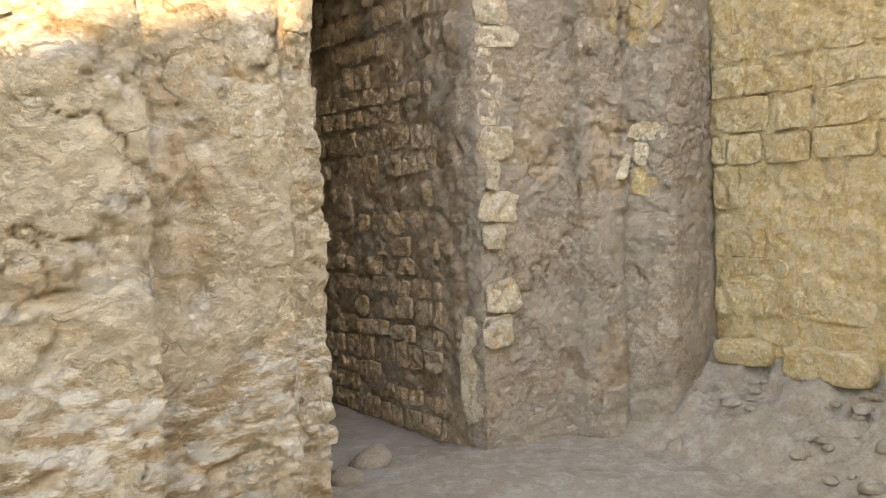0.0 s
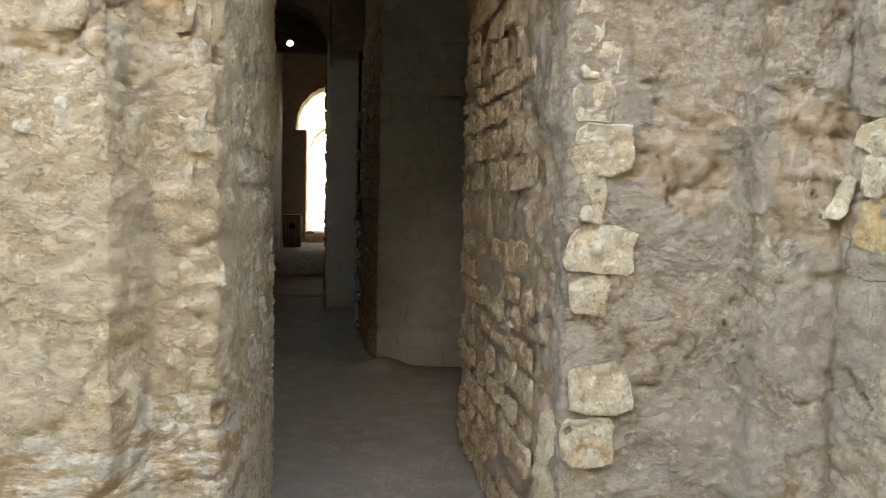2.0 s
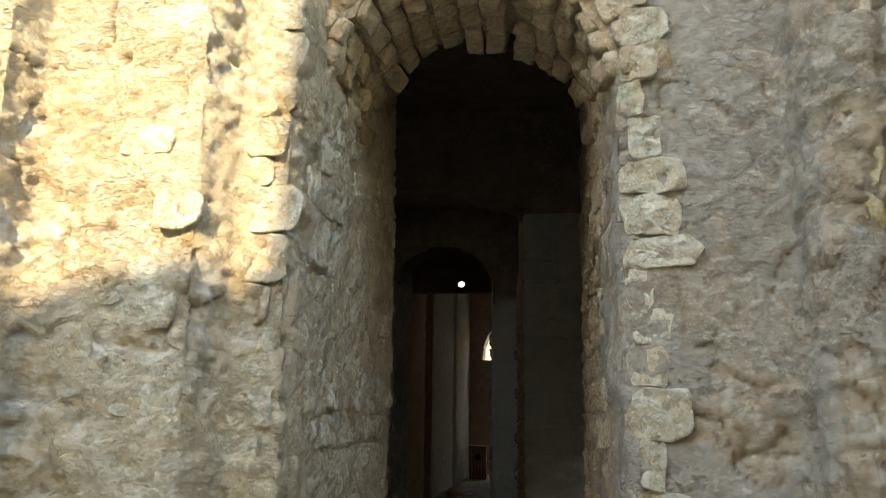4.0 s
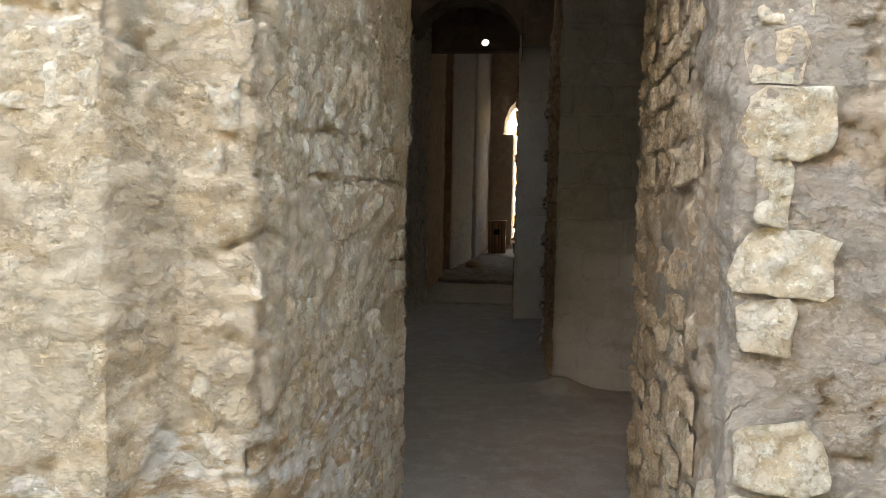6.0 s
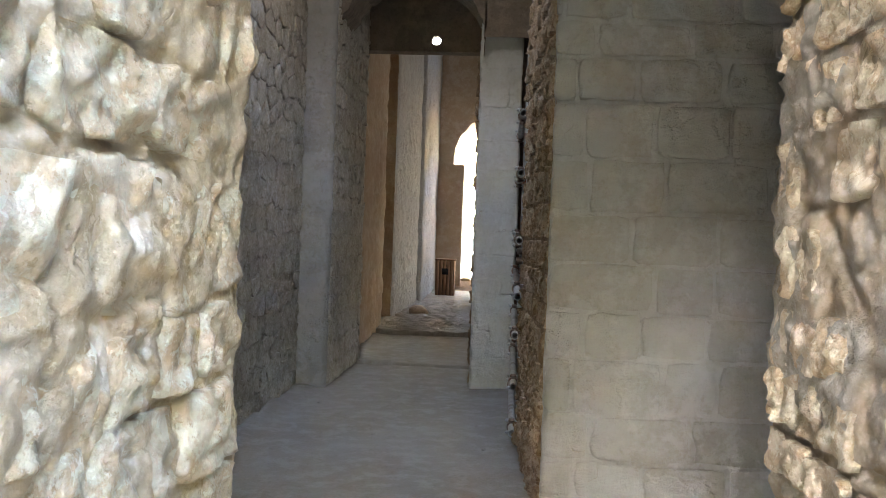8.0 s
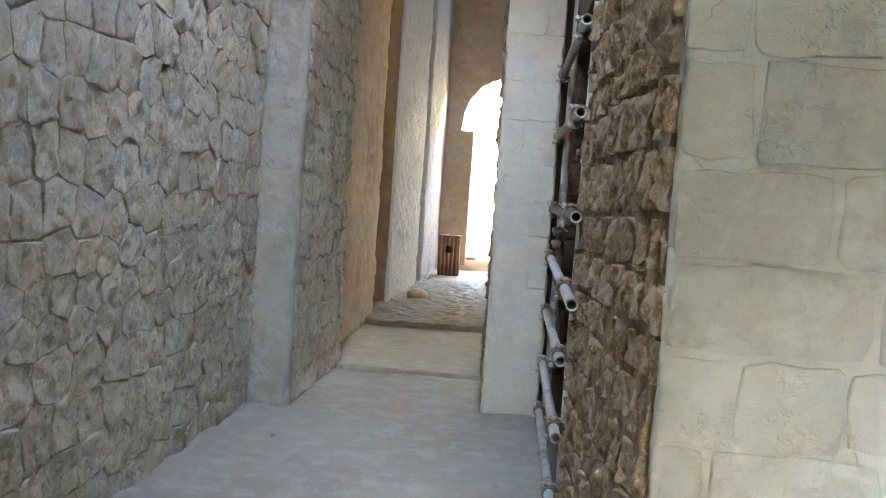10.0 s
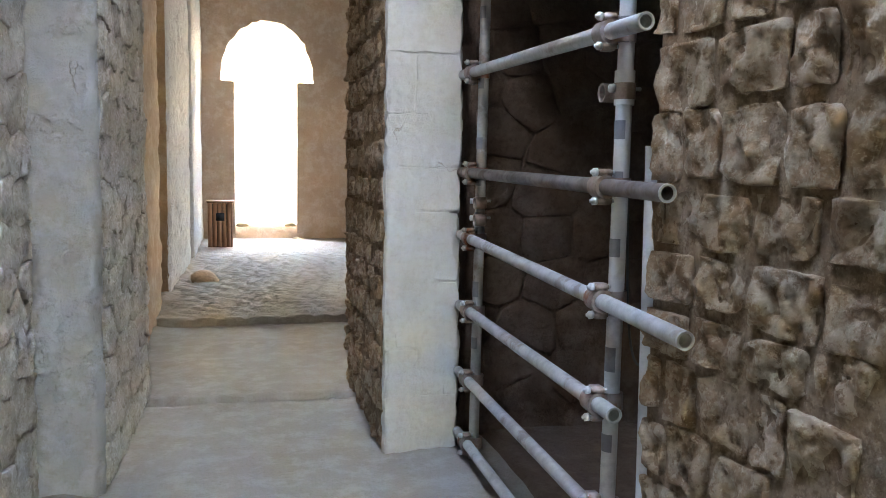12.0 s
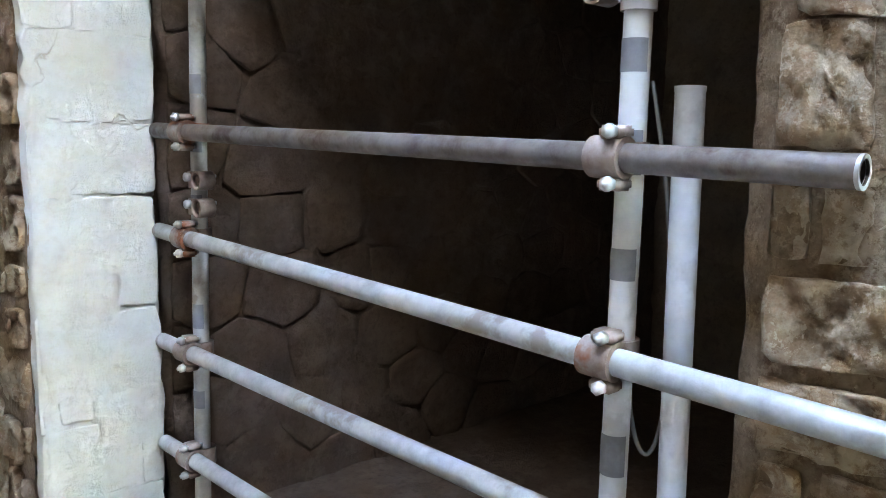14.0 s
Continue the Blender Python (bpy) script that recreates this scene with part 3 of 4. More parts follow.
wall_strip("wall_left_hall", [(1.56, 16.94), (1.59, 17.0), (1.60, 20.3), (1.42, 20.34), (1.42, 21.0), (1.60, 21.05), (1.58, 24.95)], -0.1, TOP, WHITE, "whitewashed hall wall with a shallow groove", step=0.05, amp=0.018, seed=36, flip=True, broken=0.012)
pier_one = wall_strip("wall_pier", [(6.6, 8.42), (3.47, 8.42), (3.445, 8.45)], -0.1, TOP, WHITE, "pale plastered block face of a pier", step=0.024, amp=0.008, seed=43, blocks=None)
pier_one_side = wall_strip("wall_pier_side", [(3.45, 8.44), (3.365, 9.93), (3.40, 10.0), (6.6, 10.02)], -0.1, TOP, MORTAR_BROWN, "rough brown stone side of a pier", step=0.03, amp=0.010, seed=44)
niche_wall = wall_strip("wall_niche", [(6.6, 12.02), (3.42, 12.02), (3.37, 11.92), (3.345, 11.88)], -0.1, TOP, NICHE, "stone wall inside the alcove, shade put into its colour", step=0.05, amp=0.02, seed=52)
pier_two = wall_strip("wall_pier_far", [(3.35, 11.885), (3.33, 11.865), (2.98, 11.86), (2.965, 11.89)], -0.1, TOP, WHITEWASH, "whitewashed block end of a pier", step=0.016, amp=0.007, seed=53, blocks=(0.28, 0.2, 0.2, 0.009, None))
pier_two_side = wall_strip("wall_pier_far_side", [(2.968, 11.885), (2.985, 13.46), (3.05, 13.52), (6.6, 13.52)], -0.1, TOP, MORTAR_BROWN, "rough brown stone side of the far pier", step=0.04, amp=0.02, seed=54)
wall_strip("wall_closing_east", [(6.55, 6.3), (6.55, 25.0)], -0.1, TOP, DARK, "plain dim wall", step=0.3, amp=0.01, seed=63)


def arch_wall(name, x0, x1, y0, y1, jambs, spring, half, centre, crown, ztop, sill, mat, label, seed=1, base=-0.2):
    """A wall from y0 to y1 with an arched opening; the arch is wider than the jambs where half says so."""
    n = 28
    a0, a1 = jambs
    outline = [(a0, sill), (a0, spring), (centre - half, spring)]
    outline += [(centre - half * math.cos(math.pi * k / n), spring + (crown - spring) * math.sin(math.pi * k / n)) for k in range(1, n)]
    outline += [(centre + half, spring), (a1, spring), (a1, sill)]
    r = random.Random(seed)
    outline = [(x + (r.uniform(-0.02, 0.02) if 2 < q < len(outline) - 3 else 0), z + (r.uniform(-0.02, 0.02) if 2 < q < len(outline) - 3 else 0)) for q, (x, z) in enumerate(outline)]
    verts, faces = [], []
    m = len(outline)
    for (x, z) in outline:
        for y in (y0, (y0 + y1) / 2, y1):
            verts.append((x + r.uniform(-0.008, 0.008), y, z + r.uniform(-0.008, 0.008)))
        verts += [(x, y0, ztop), (x, y1, ztop)]
    for i in range(m - 1):
        a, b = i * 5, (i + 1) * 5
        faces += [(a, b, b + 1, a + 1), (a + 1, b + 1, b + 2, a + 2)]
        if 2 <= i < m - 3:
            faces += [(a + 3, b + 3, b, a), (a + 2, b + 2, b + 4, a + 4)]
    for xa, xb, za, zb in ((x0, a0, base, spring), (a1, x1, base, spring), (x0, centre - half, spring, ztop), (centre + half, x1, spring, ztop)):
        if zb > za:
            b0 = len(verts)
            verts += [(x, y, z) for y in (y0, y1) for x, z in ((xa, za), (xb, za), (xb, zb), (xa, zb))]
            faces += [(b0, b0 + 1, b0 + 2, b0 + 3), (b0 + 7, b0 + 6, b0 + 5, b0 + 4)]
    return tagged(mesh_ob(name, verts, faces, mat, smooth=False), label, "wall", kind="structure")


# the arch over the entrance, in front of the passage
entrance_arch = arch_wall("wall_entrance_arch", 2.6, 4.05, 4.32, 4.95, (2.77, 3.87), 2.78, 0.55, 3.32, 3.27, TOP, 2.5, JAMB, "rough stone entrance arch", 5, base=2.75)
arch_wall("wall_far", 0.6, 6.6, 24.90, 26.0, (2.20, 3.42), 3.08, 0.91, 2.84, 4.27, 6.5, -0.1, WARM, "warm plastered end wall with an arched doorway", 6)


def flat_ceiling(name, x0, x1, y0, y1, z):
    return tagged(part(name, box_bm(x0, x1, y0, y1, z, z + 0.25), DARK, smooth=False), "ceiling, its lack of light put into a dark colour", "ceiling", kind="structure")


arch_wall("wall_cross_arch", 1.3, 6.5, 8.36, 8.86, (1.47, 3.45), 3.27, 0.99, 2.46, 3.5, 4.2, 3.1, DARK, "cross arch between the piers, shade put into its colour", 7, base=3.27)
arch_wall("wall_inner_arch", 1.3, 3.4, 11.70, 12.30, (1.70, 3.0), 3.1, 0.64, 2.36, 3.66, 4.2, 2.95, DARK, "arch between the pilaster and the far pier, shade put into its colour", 8, base=3.1)
# unseen block added above the alcove to cut the light that falls in
tagged(part("wall_alcove_lintel", box_bm(3.40, 3.8, 9.9, 12.0, 2.45, 4.2), NICHE, smooth=False), "unseen block added over the alcove to darken it", "wall", kind="structure")
# over the first room, with an unseen gap added to let skylight in
for x0, x1, y0, y1 in ((1.2, 2.1, 4.86, 13.5), (2.8, 6.7, 4.86, 13.5), (2.1, 2.8, 4.86, 9.0), (2.1, 2.8, 10.25, 13.5)):
    flat_ceiling("ceiling", x0, x1, y0, y1, 4.2)
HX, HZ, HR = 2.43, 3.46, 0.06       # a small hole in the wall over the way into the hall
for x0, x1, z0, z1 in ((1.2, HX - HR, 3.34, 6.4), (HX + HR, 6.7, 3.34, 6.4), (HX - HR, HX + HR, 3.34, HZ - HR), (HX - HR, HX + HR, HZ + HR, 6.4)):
    tagged(part("wall_over_hall", box_bm(x0, x1, 13.42, 13.6, z0, z1), DARK, smooth=False), "wall above the hall opening with a small hole, shade put into its colour", "wall", kind="structure")
# over the hall, with an unseen gap added near the end wall
for x0, x1, y0, y1 in ((1.0, 6.7, 13.6, 21.9), (1.95, 6.7, 21.9, 23.1), (1.0, 1.5, 21.9, 23.1), (1.0, 6.7, 23.1, 25.1)):
    flat_ceiling("ceiling_hall", x0, x1, y0, y1, 6.25)
# low unseen walls added on the roof to keep sun out of the gaps
for x0, x1, y0, z0 in ((1.6, 3.4, 8.6, 4.45), (1.2, 2.3, 21.6, 6.5)):
    tagged(part("wall_sun_block", box_bm(x0, x1, y0, y0 + 0.15, z0, z0 + 0.95), DARK, smooth=False), "low unseen roof wall added to block the sun", "wall", kind="structure")
# unseen walls added around the rooms to stop light leaking in
tagged(part("wall_leak_stop_left", box_bm(0.55, 0.85, 5.9, 26.0, -0.1, 6.6), DARK, smooth=False), "plain unseen wall added to keep stray light out", "wall", kind="structure")
tagged(part("wall_leak_stop_right", box_bm(6.62, 6.9, 4.0, 26.0, -0.1, 6.6), DARK, smooth=False), "plain unseen wall added to keep stray light out", "wall", kind="structure")
tagged(part("wall_leak_stop_front", box_bm(5.34, 6.9, 4.1, 4.4, -0.1, 6.6), PLASTER_GREY, smooth=False), "plain unseen wall added to keep stray light out", "wall", kind="structure")

# an unseen wall added behind the walker, its top shaped to shade the front
def shade_wall():
    xs = np.concatenate([np.linspace(-22, -2, 30), np.linspace(-1.8, 6, 160), np.linspace(6.2, 24, 30)])
    tops = SHADE_WALL_TOP(xs)
    verts, faces = [], []
    for x, t in zip(xs, tops):
        verts += [(x, SHADE_WALL_Y, -0.2), (x, SHADE_WALL_Y, t), (x, SHADE_WALL_Y - 1.0, t), (x, SHADE_WALL_Y - 1.0, -0.2)]
    for i in range(len(xs) - 1):
        a, b = i * 4, i * 4 + 4
        faces += [(a, b, b + 1, a + 1), (a + 1, b + 1, b + 2, a + 2), (a + 2, b + 2, b + 3, a + 3)]
    faces += [(0, 1, 2, 3)[::-1], tuple(len(verts) - 4 + q for q in (0, 1, 2, 3))]
    return tagged(mesh_ob("wall_shade_caster", verts, faces, SAND, smooth=False), "unseen tan wall with an uneven top, added to shade the front", "wall", kind="structure")


SHADE_WALL_Y = -7.0
sun_dir = Vector((math.sin(radians(SUN_AZ)), math.cos(radians(SUN_AZ)), math.tan(radians(SUN_EL))))


def SHADE_WALL_TOP(xs):
    k = (SHADE_WALL_Y - 3.8) / sun_dir.y
    xf = xs - sun_dir.x * k          # where the shade of this stretch falls on the front
    zf = np.interp(xf, [-20, 1.63, 1.99, 2.16, 2.66, 2.73, 2.745, 2.75, 30], [1.5, 1.72, 1.87, 1.97, 2.10, 2.18, 2.6, 4.3, 4.3])
    return zf + sun_dir.z * k + 0.02 * fbm(xs * 5.0, xs * 0 + 3, 77, 3)


shade_wall()


# the sunlit building seen through the far doorway
def far_building():
    ob = arch_wall("far_building", -12, 18, 44, 46, (1.6, 4.0), 3.2, 1.2, 2.8, 4.6, 9.0, 0.0, SAND, "sunlit tan masonry building with an arch", 9)
    tagged(ob, category="building")
    return ob


far_building()

# ---- stones of the walls ----
lay_stones(inner_left, (1.469, 11.54), (0, -1), (1, 0), 5.6, 0.0, 3.6, STONE_GREY, 3, (0.18, 0.165), 0.007, 0.007, 0.45, 0.022, near=lambda s, z: s < 4.2 and z < 2.35, fine=True)
lay_stones(pilaster, (1.719, 11.66), (0.015, 1), (1, -0.015), 1.46, 0.0, 3.6, STONE_GREY, 5, (0.18, 0.165), 0.013, 0.009, 0.4, 0.022, near=lambda s, z: z < 2.6, fine=True)
lay_stones(pier_one_side, (3.445, 8.46), (-0.0595, 0.998), (-0.998, -0.0595), 1.50, 0.0, 2.9, STONE_BROWN, 7, (0.195, 0.175), 0.010, 0.010, 0.45, 0.036, near=lambda s, z: z < 2.4, squared=0.18, fine=True)
lay_stones(pier_two_side, (2.972, 11.90), (0.012, 1), (-1, 0.012), 1.52, 0.0, 3.0, STONE_BROWN, 9, (0.18, 0.165), 0.020, 0.014, 0.45, 0.03, near=lambda s, z: z < 2.4, squared=0.25, fine=True)
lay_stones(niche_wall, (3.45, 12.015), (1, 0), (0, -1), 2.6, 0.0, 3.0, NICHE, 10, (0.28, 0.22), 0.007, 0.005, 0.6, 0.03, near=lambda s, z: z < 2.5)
lay_stones(side_wall, (5.25, 3.9), (0, -1), (-1, 0), 4.9, 0.36, 2.8, OCHRE, 15, (0.36, 0.2), 0.010, 0.004, 0.2, 0.026, near=lambda s, z: s < 3.2, squared=0.16, keep=lambda s, z: z > 1.35 or math.sin(s * 23 + z * 31) > -0.5, fine=True)
lay_stones(front_left, (2.799, 4.12), (0, 1), (1, 0), 1.66, 0.0, 2.85, CREAM_STONE, 11, (0.2, 0.165), 0.013, 0.004, 0.45, 0.028, keep=lambda s, z: s > 0.12 and math.sin(s * 29 + z * 47) > -0.9, squared=0.2, fine=True)
lay_stones(front_right, (3.834, 4.62), (0, 1), (-1, 0), 1.76, 0.0, 2.85, JAMB_STONE, 12, (0.17, 0.14), 0.008, 0.006, 0.5, 0.03, keep=lambda s, z: math.sin(s * 37 + z * 53) > -0.55, squared=0.28, fine=True)
lay_stones(pier_one, (3.435, 8.414), (1, 0), (0, -1), 1.95, 0.0, 3.6, WHITE, 31, (0.40, 0.205), 0.007, 0.006, 0.12, 0.014, squared=0.10)
lay_stones(pier_two, (2.968, 11.862), (1, 0), (0, -1), 0.372, 0.0, 3.3, WHITEWASH, 33, (0.5, 0.27), 0.002, 0.001, 0.1, 0.006, squared=0.03, fine=True)
lay_stones(pilaster, (1.45, 11.556), (0.996, 0.09), (0.09, -0.996), 0.25, 0.0, 3.3, WHITE, 35, (0.32, 0.21), 0.002, 0.001, 0.1, 0.008, squared=0.04, fine=True)


def quoins(parent, origin, along, out, width, z0, z1, mats, seed, high=(0.09, 0.18), skip=0.15, proud=(0.002, 0.011)):
    """Rough angular stones one above another at a broken corner, each of its own width, height and lean."""
    r = random.Random(seed)
    A, O = Vector((*along, 0)).normalized(), Vector((*out, 0)).normalized()
    turn = Matrix(((A.x, O.x, 0), (A.y, O.y, 0), (0, 0, 1)))
    back = A.x * O.y - A.y * O.x > 0
    z, k = z0, 0
    while z < z1:
        hgt = r.uniform(*high)
        w = width * r.choice((r.uniform(0.4, 0.75), r.uniform(0.8, 1.25)))
        s = r.uniform(0.0, 0.35) * max(0.0, width - w)
        z += hgt
        k += 1
        if r.random() < skip:
            continue
        poly = []
        for q in range(13):
            a = 2 * math.pi * (q + r.uniform(-0.4, 0.4)) / 13
            c, d = math.cos(a), math.sin(a)
            poly.append((0.5 * w * math.copysign(abs(c) ** 0.45, c) * r.uniform(0.78, 1.1), 0.54 * hgt * math.copysign(abs(d) ** 0.45, d) * r.uniform(0.8, 1.08)))
        v, f = stone_from(poly, (0, 0), 0.003, r.uniform(*proud), 0.03, seed * 500 + k, True)
        ob = mesh_ob("stone", [turn @ Vector(e) for e in v], [e[::-1] for e in f] if back else f, r.choice(mats), parent)
        p = Vector((*origin, 0)) + A * (s + w / 2) - O * r.uniform(0.001, 0.009)
        ob.location = (p.x, p.y, z - hgt / 2)


# stones that break through the plaster beside the doorway
quoins(front_left, (2.63, 3.985), (1, 0.04), (0.04, -1), 0.17, 0.35, 3.0, (STONE, CREAM_STONE, PLASTER), 21, (0.09, 0.17), 0.2)
quoins(front_right, (3.855, 4.30), (0.987, -0.16), (-0.16, -0.987), 0.23, 0.55, 3.3, (STONE, CREAM_STONE, STONE), 22, (0.10, 0.18), 0.03)
quoins(front_right, (4.435, 4.12), (0.82, -0.45), (-0.57, -0.82), 0.22, 1.2, 3.4, (STONE, OCHRE, PLASTER_GREY), 23, (0.10, 0.2), 0.2)
quoins(front_right, (4.66, 4.01), (0.41, -0.91), (-0.91, -0.41), 0.21, 1.3, 3.4, (OCHRE, STONE, PLASTER_GREY), 24, (0.10, 0.19), 0.15)


def lone_stone(parent, x, y, z, w, h, mat, seed, out=(0, -1), proud=0.03):
    """One stone that shows in the plaster."""
    r = random.Random(seed)
    power = 0.4 if w > 1.8 * h else 0.7
    poly = []
    for q in range(12):
        a = 2 * math.pi * (q + r.uniform(-0.3, 0.3)) / 12
        ca, sa = math.cos(a), math.sin(a)
        poly.append((w / 2 * math.copysign(abs(ca) ** power, ca) * r.uniform(0.84, 1.1), h / 2 * math.copysign(abs(sa) ** power, sa) * r.uniform(0.84, 1.1)))
    v, f = stone_from(poly, (0, 0), 0.004, proud, 0.02, seed, True)
    O = Vector((*out, 0))
    A = Vector((-O.y, O.x, 0))
    m = Matrix(((A.x, O.x, 0), (A.y, O.y, 0), (0, 0, 1)))
    ob = mesh_ob("stone", [m @ Vector(q) for q in v], [q[::-1] for q in f], mat, parent)
    ob.location = (x, y, z)


for x, z, w, h in ((2.44, 1.64, 0.19, 0.10), (2.42, 1.90, 0.16, 0.12), (2.30, 1.96, 0.12, 0.09), (2.20, 1.78, 0.13, 0.13), (2.33, 1.72, 0.09, 0.07), (1.72, 1.7, 0.14, 0.1), (1.55, 1.95, 0.2, 0.1), (2.5, 2.2, 0.14, 0.12), (2.38, 2.42, 0.15, 0.08), (1.6, 0.75, 0.2, 0.14), (1.8, 0.5, 0.22, 0.12)):
    lone_stone(front_left, x, (3.811 if x > 2.03 else 3.651), z, w * 1.25, h * 1.25, STONE, int(x * 991 + z * 77), proud=0.006)
for y, z, w, h in ((3.70, 0.42, 0.34, 0.15), (3.22, 0.41, 0.50, 0.19), (2.70, 0.40, 0.46, 0.20)):
    lone_stone(side_wall, 5.22, y, z, w, h, OCHRE, int(y * 997), out=(-1, 0), proud=0.09)

lone_stone(front_right, 3.87, 4.40, 0.42, 0.16, 0.62, STONE, 71, out=(-0.8, -0.6), proud=0.05)



# rough stones round the entrance arch
def arch_stones(parent, cx, spring, rx, rz, y0, y1, mat, seed):
    r = random.Random(seed)
    n = 15
    for k in range(n):
        a = math.pi * (k + 0.5 + r.uniform(-0.15, 0.15)) / n
        p = Vector((cx - rx * math.cos(a), 0, spring + rz * math.sin(a)))
        out = Vector((cx - p.x, 0, spring - p.z)).normalized()
        tan = Vector((-out.z, 0, out.x))
        w = math.pi * (rx + rz) / 2 / n * r.uniform(0.85, 1.1)
        y = y0 - r.uniform(0.0, 0.04)
        while y < y1:
            d = r.uniform(0.10, 0.19)
            poly = [(-d / 2, -w / 2), (d / 2, -w / 2 * r.uniform(0.8, 1.1)), (d / 2 * r.uniform(0.8, 1.1), w / 2), (-d / 2, w / 2 * r.uniform(0.8, 1.1))]
            v, f = stone_from(poly, (0, 0), 0.010, r.uniform(0.03, 0.07), 0.03, seed * 100 + k * 9 + int(y * 50))
            m = Matrix(((0, out.x, tan.x), (1, 0, 0), (0, out.z, tan.z)))
            ob = mesh_ob("stone", [m @ Vector(q) for q in v], [q[::-1] for q in f], mat, parent)
            ob.location = (p.x, y + d / 2, p.z)
            y += d
        q = p - out * 0.10
        poly = [(-0.09, -w / 2), (0.09, -w / 2), (0.10, w / 2 * 1.1), (-0.10, w / 2 * 1.1)]
        v, f = stone_from(poly, (0, 0), 0.010, 0.035, 0.03, seed * 300 + k)
        m = Matrix(((-out.x, 0, tan.x), (0, -1, 0), (-out.z, 0, tan.z)))
        ob = mesh_ob("stone", [m @ Vector(e) for e in v], f, mat, parent)
        ob.location = (q.x, y0 - 0.005, q.z)


arch_stones(entrance_arch, 3.32, 2.78, 0.55, 0.49, 4.33, 4.95, JAMB_STONE, 81)

# ---- scaffold ----
def tube_material(name, base, light, rust, amount, metal=0.35):
    m, nt, b = material(name, 0.5, metal)
    g = nt.nodes.new("ShaderNodeNewGeometry")
    c = ramp(nt, noise_node(nt, g.outputs["Position"], 14, 6, 0.7), [(0.32, base), (0.62, light)])
    blot = noise_node(nt, g.outputs["Position"], 5.5, 5, 0.65)
    c = mix(nt, ramp(nt, blot, [(0.55, (0, 0, 0)), (0.62, (amount,) * 3)]), c, rust)
    link(nt, c, b.inputs["Base Color"])
    bp = nt.nodes.new("ShaderNodeBump")
    bp.inputs["Strength"].default_value, bp.inputs["Distance"].default_value = 0.25, 0.002
    link(nt, noise_node(nt, g.outputs["Position"], 90, 4, 0.7), bp.inputs["Height"])
    link(nt, bp.outputs[0], b.inputs["Normal"])
    return m


TUBE = tube_material("galvanised_tube", (0.36, 0.345, 0.325), (0.53, 0.515, 0.49), (0.26, 0.21, 0.17), 0.75)
TUBE_DARK = tube_material("rusted_tube", (0.115, 0.085, 0.07), (0.23, 0.195, 0.175), (0.085, 0.045, 0.03), 0.8)
WHITE_TUBE = tube_material("pale_painted_tube", (0.64, 0.63, 0.61), (0.76, 0.75, 0.73), (0.40, 0.38, 0.36), 0.4, 0.1)
CLAMP = tube_material("rusty_clamp", (0.21, 0.135, 0.10), (0.38, 0.31, 0.27), (0.24, 0.085, 0.035), 0.9, 0.2)
BOLT = tube_material("steel_bolt", (0.45, 0.45, 0.45), (0.62, 0.62, 0.62), (0.3, 0.2, 0.14), 0.4, 0.7)
PATCH = tube_material("grey_paint", (0.20, 0.20, 0.21), (0.28, 0.28, 0.29), (0.16, 0.15, 0.15), 0.4, 0.1)
scaffold = tagged(new("scaffold"), "grey steel tube scaffold clamped across an alcove opening", "scaffold")
R = 0.0242


def join(bms):
    out = bmesh.new()
    for b in bms:
        me = bpy.data.meshes.new("tmp")
        b.to_mesh(me)
        b.free()
        out.from_mesh(me)
        bpy.data.meshes.remove(me)
    return out


def ring_bm(a, b, r, inner, seg=20):
    return tube_bm(a, b, r, inner, seg)


def standard(x, y, mat, lean):
    z1 = 3.0
    s = part("standard", tube_bm((x, y, 0.0), (x + lean, y - lean, z1), R, R - 0.003), mat, scaffold, "upright steel tube with grey paint patches" if mat is WHITE_TUBE else "upright steel tube")
    for k, z in enumerate((0.55, 0.80, 1.15, 1.33, 1.50, 1.78, 2.1)):
        f = z / z1
        a, ln = (x + lean * f, y - lean * f), 0.075 if k % 2 else 0.055
        half = bmesh.new()
        ang = [math.pi * (0.55 + 0.9 * q / 8) for q in range(9)]
        lo = [half.verts.new((a[0] + (R + 0.0008) * math.cos(t), a[1] + (R + 0.0008) * math.sin(t), z)) for t in ang]
        hi = [half.verts.new((a[0] + (R + 0.0008) * math.cos(t), a[1] + (R + 0.0008) * math.sin(t), z + ln)) for t in ang]
        for q in range(8):
            half.faces.new((lo[q], lo[q + 1], hi[q + 1], hi[q]))
        part("paint_patch", half, PATCH, s, "grey paint patch")
    return s


near_std = standard(3.385, 10.215, WHITE_TUBE, 0.015)
far_std = standard(3.385, 11.70, TUBE, 0.02)
part("sleeve", ring_bm((3.393, 10.207, 1.60), (3.393, 10.207, 1.70), R + 0.006, R), WHITE_TUBE, scaffold, "joint sleeve on the upright")


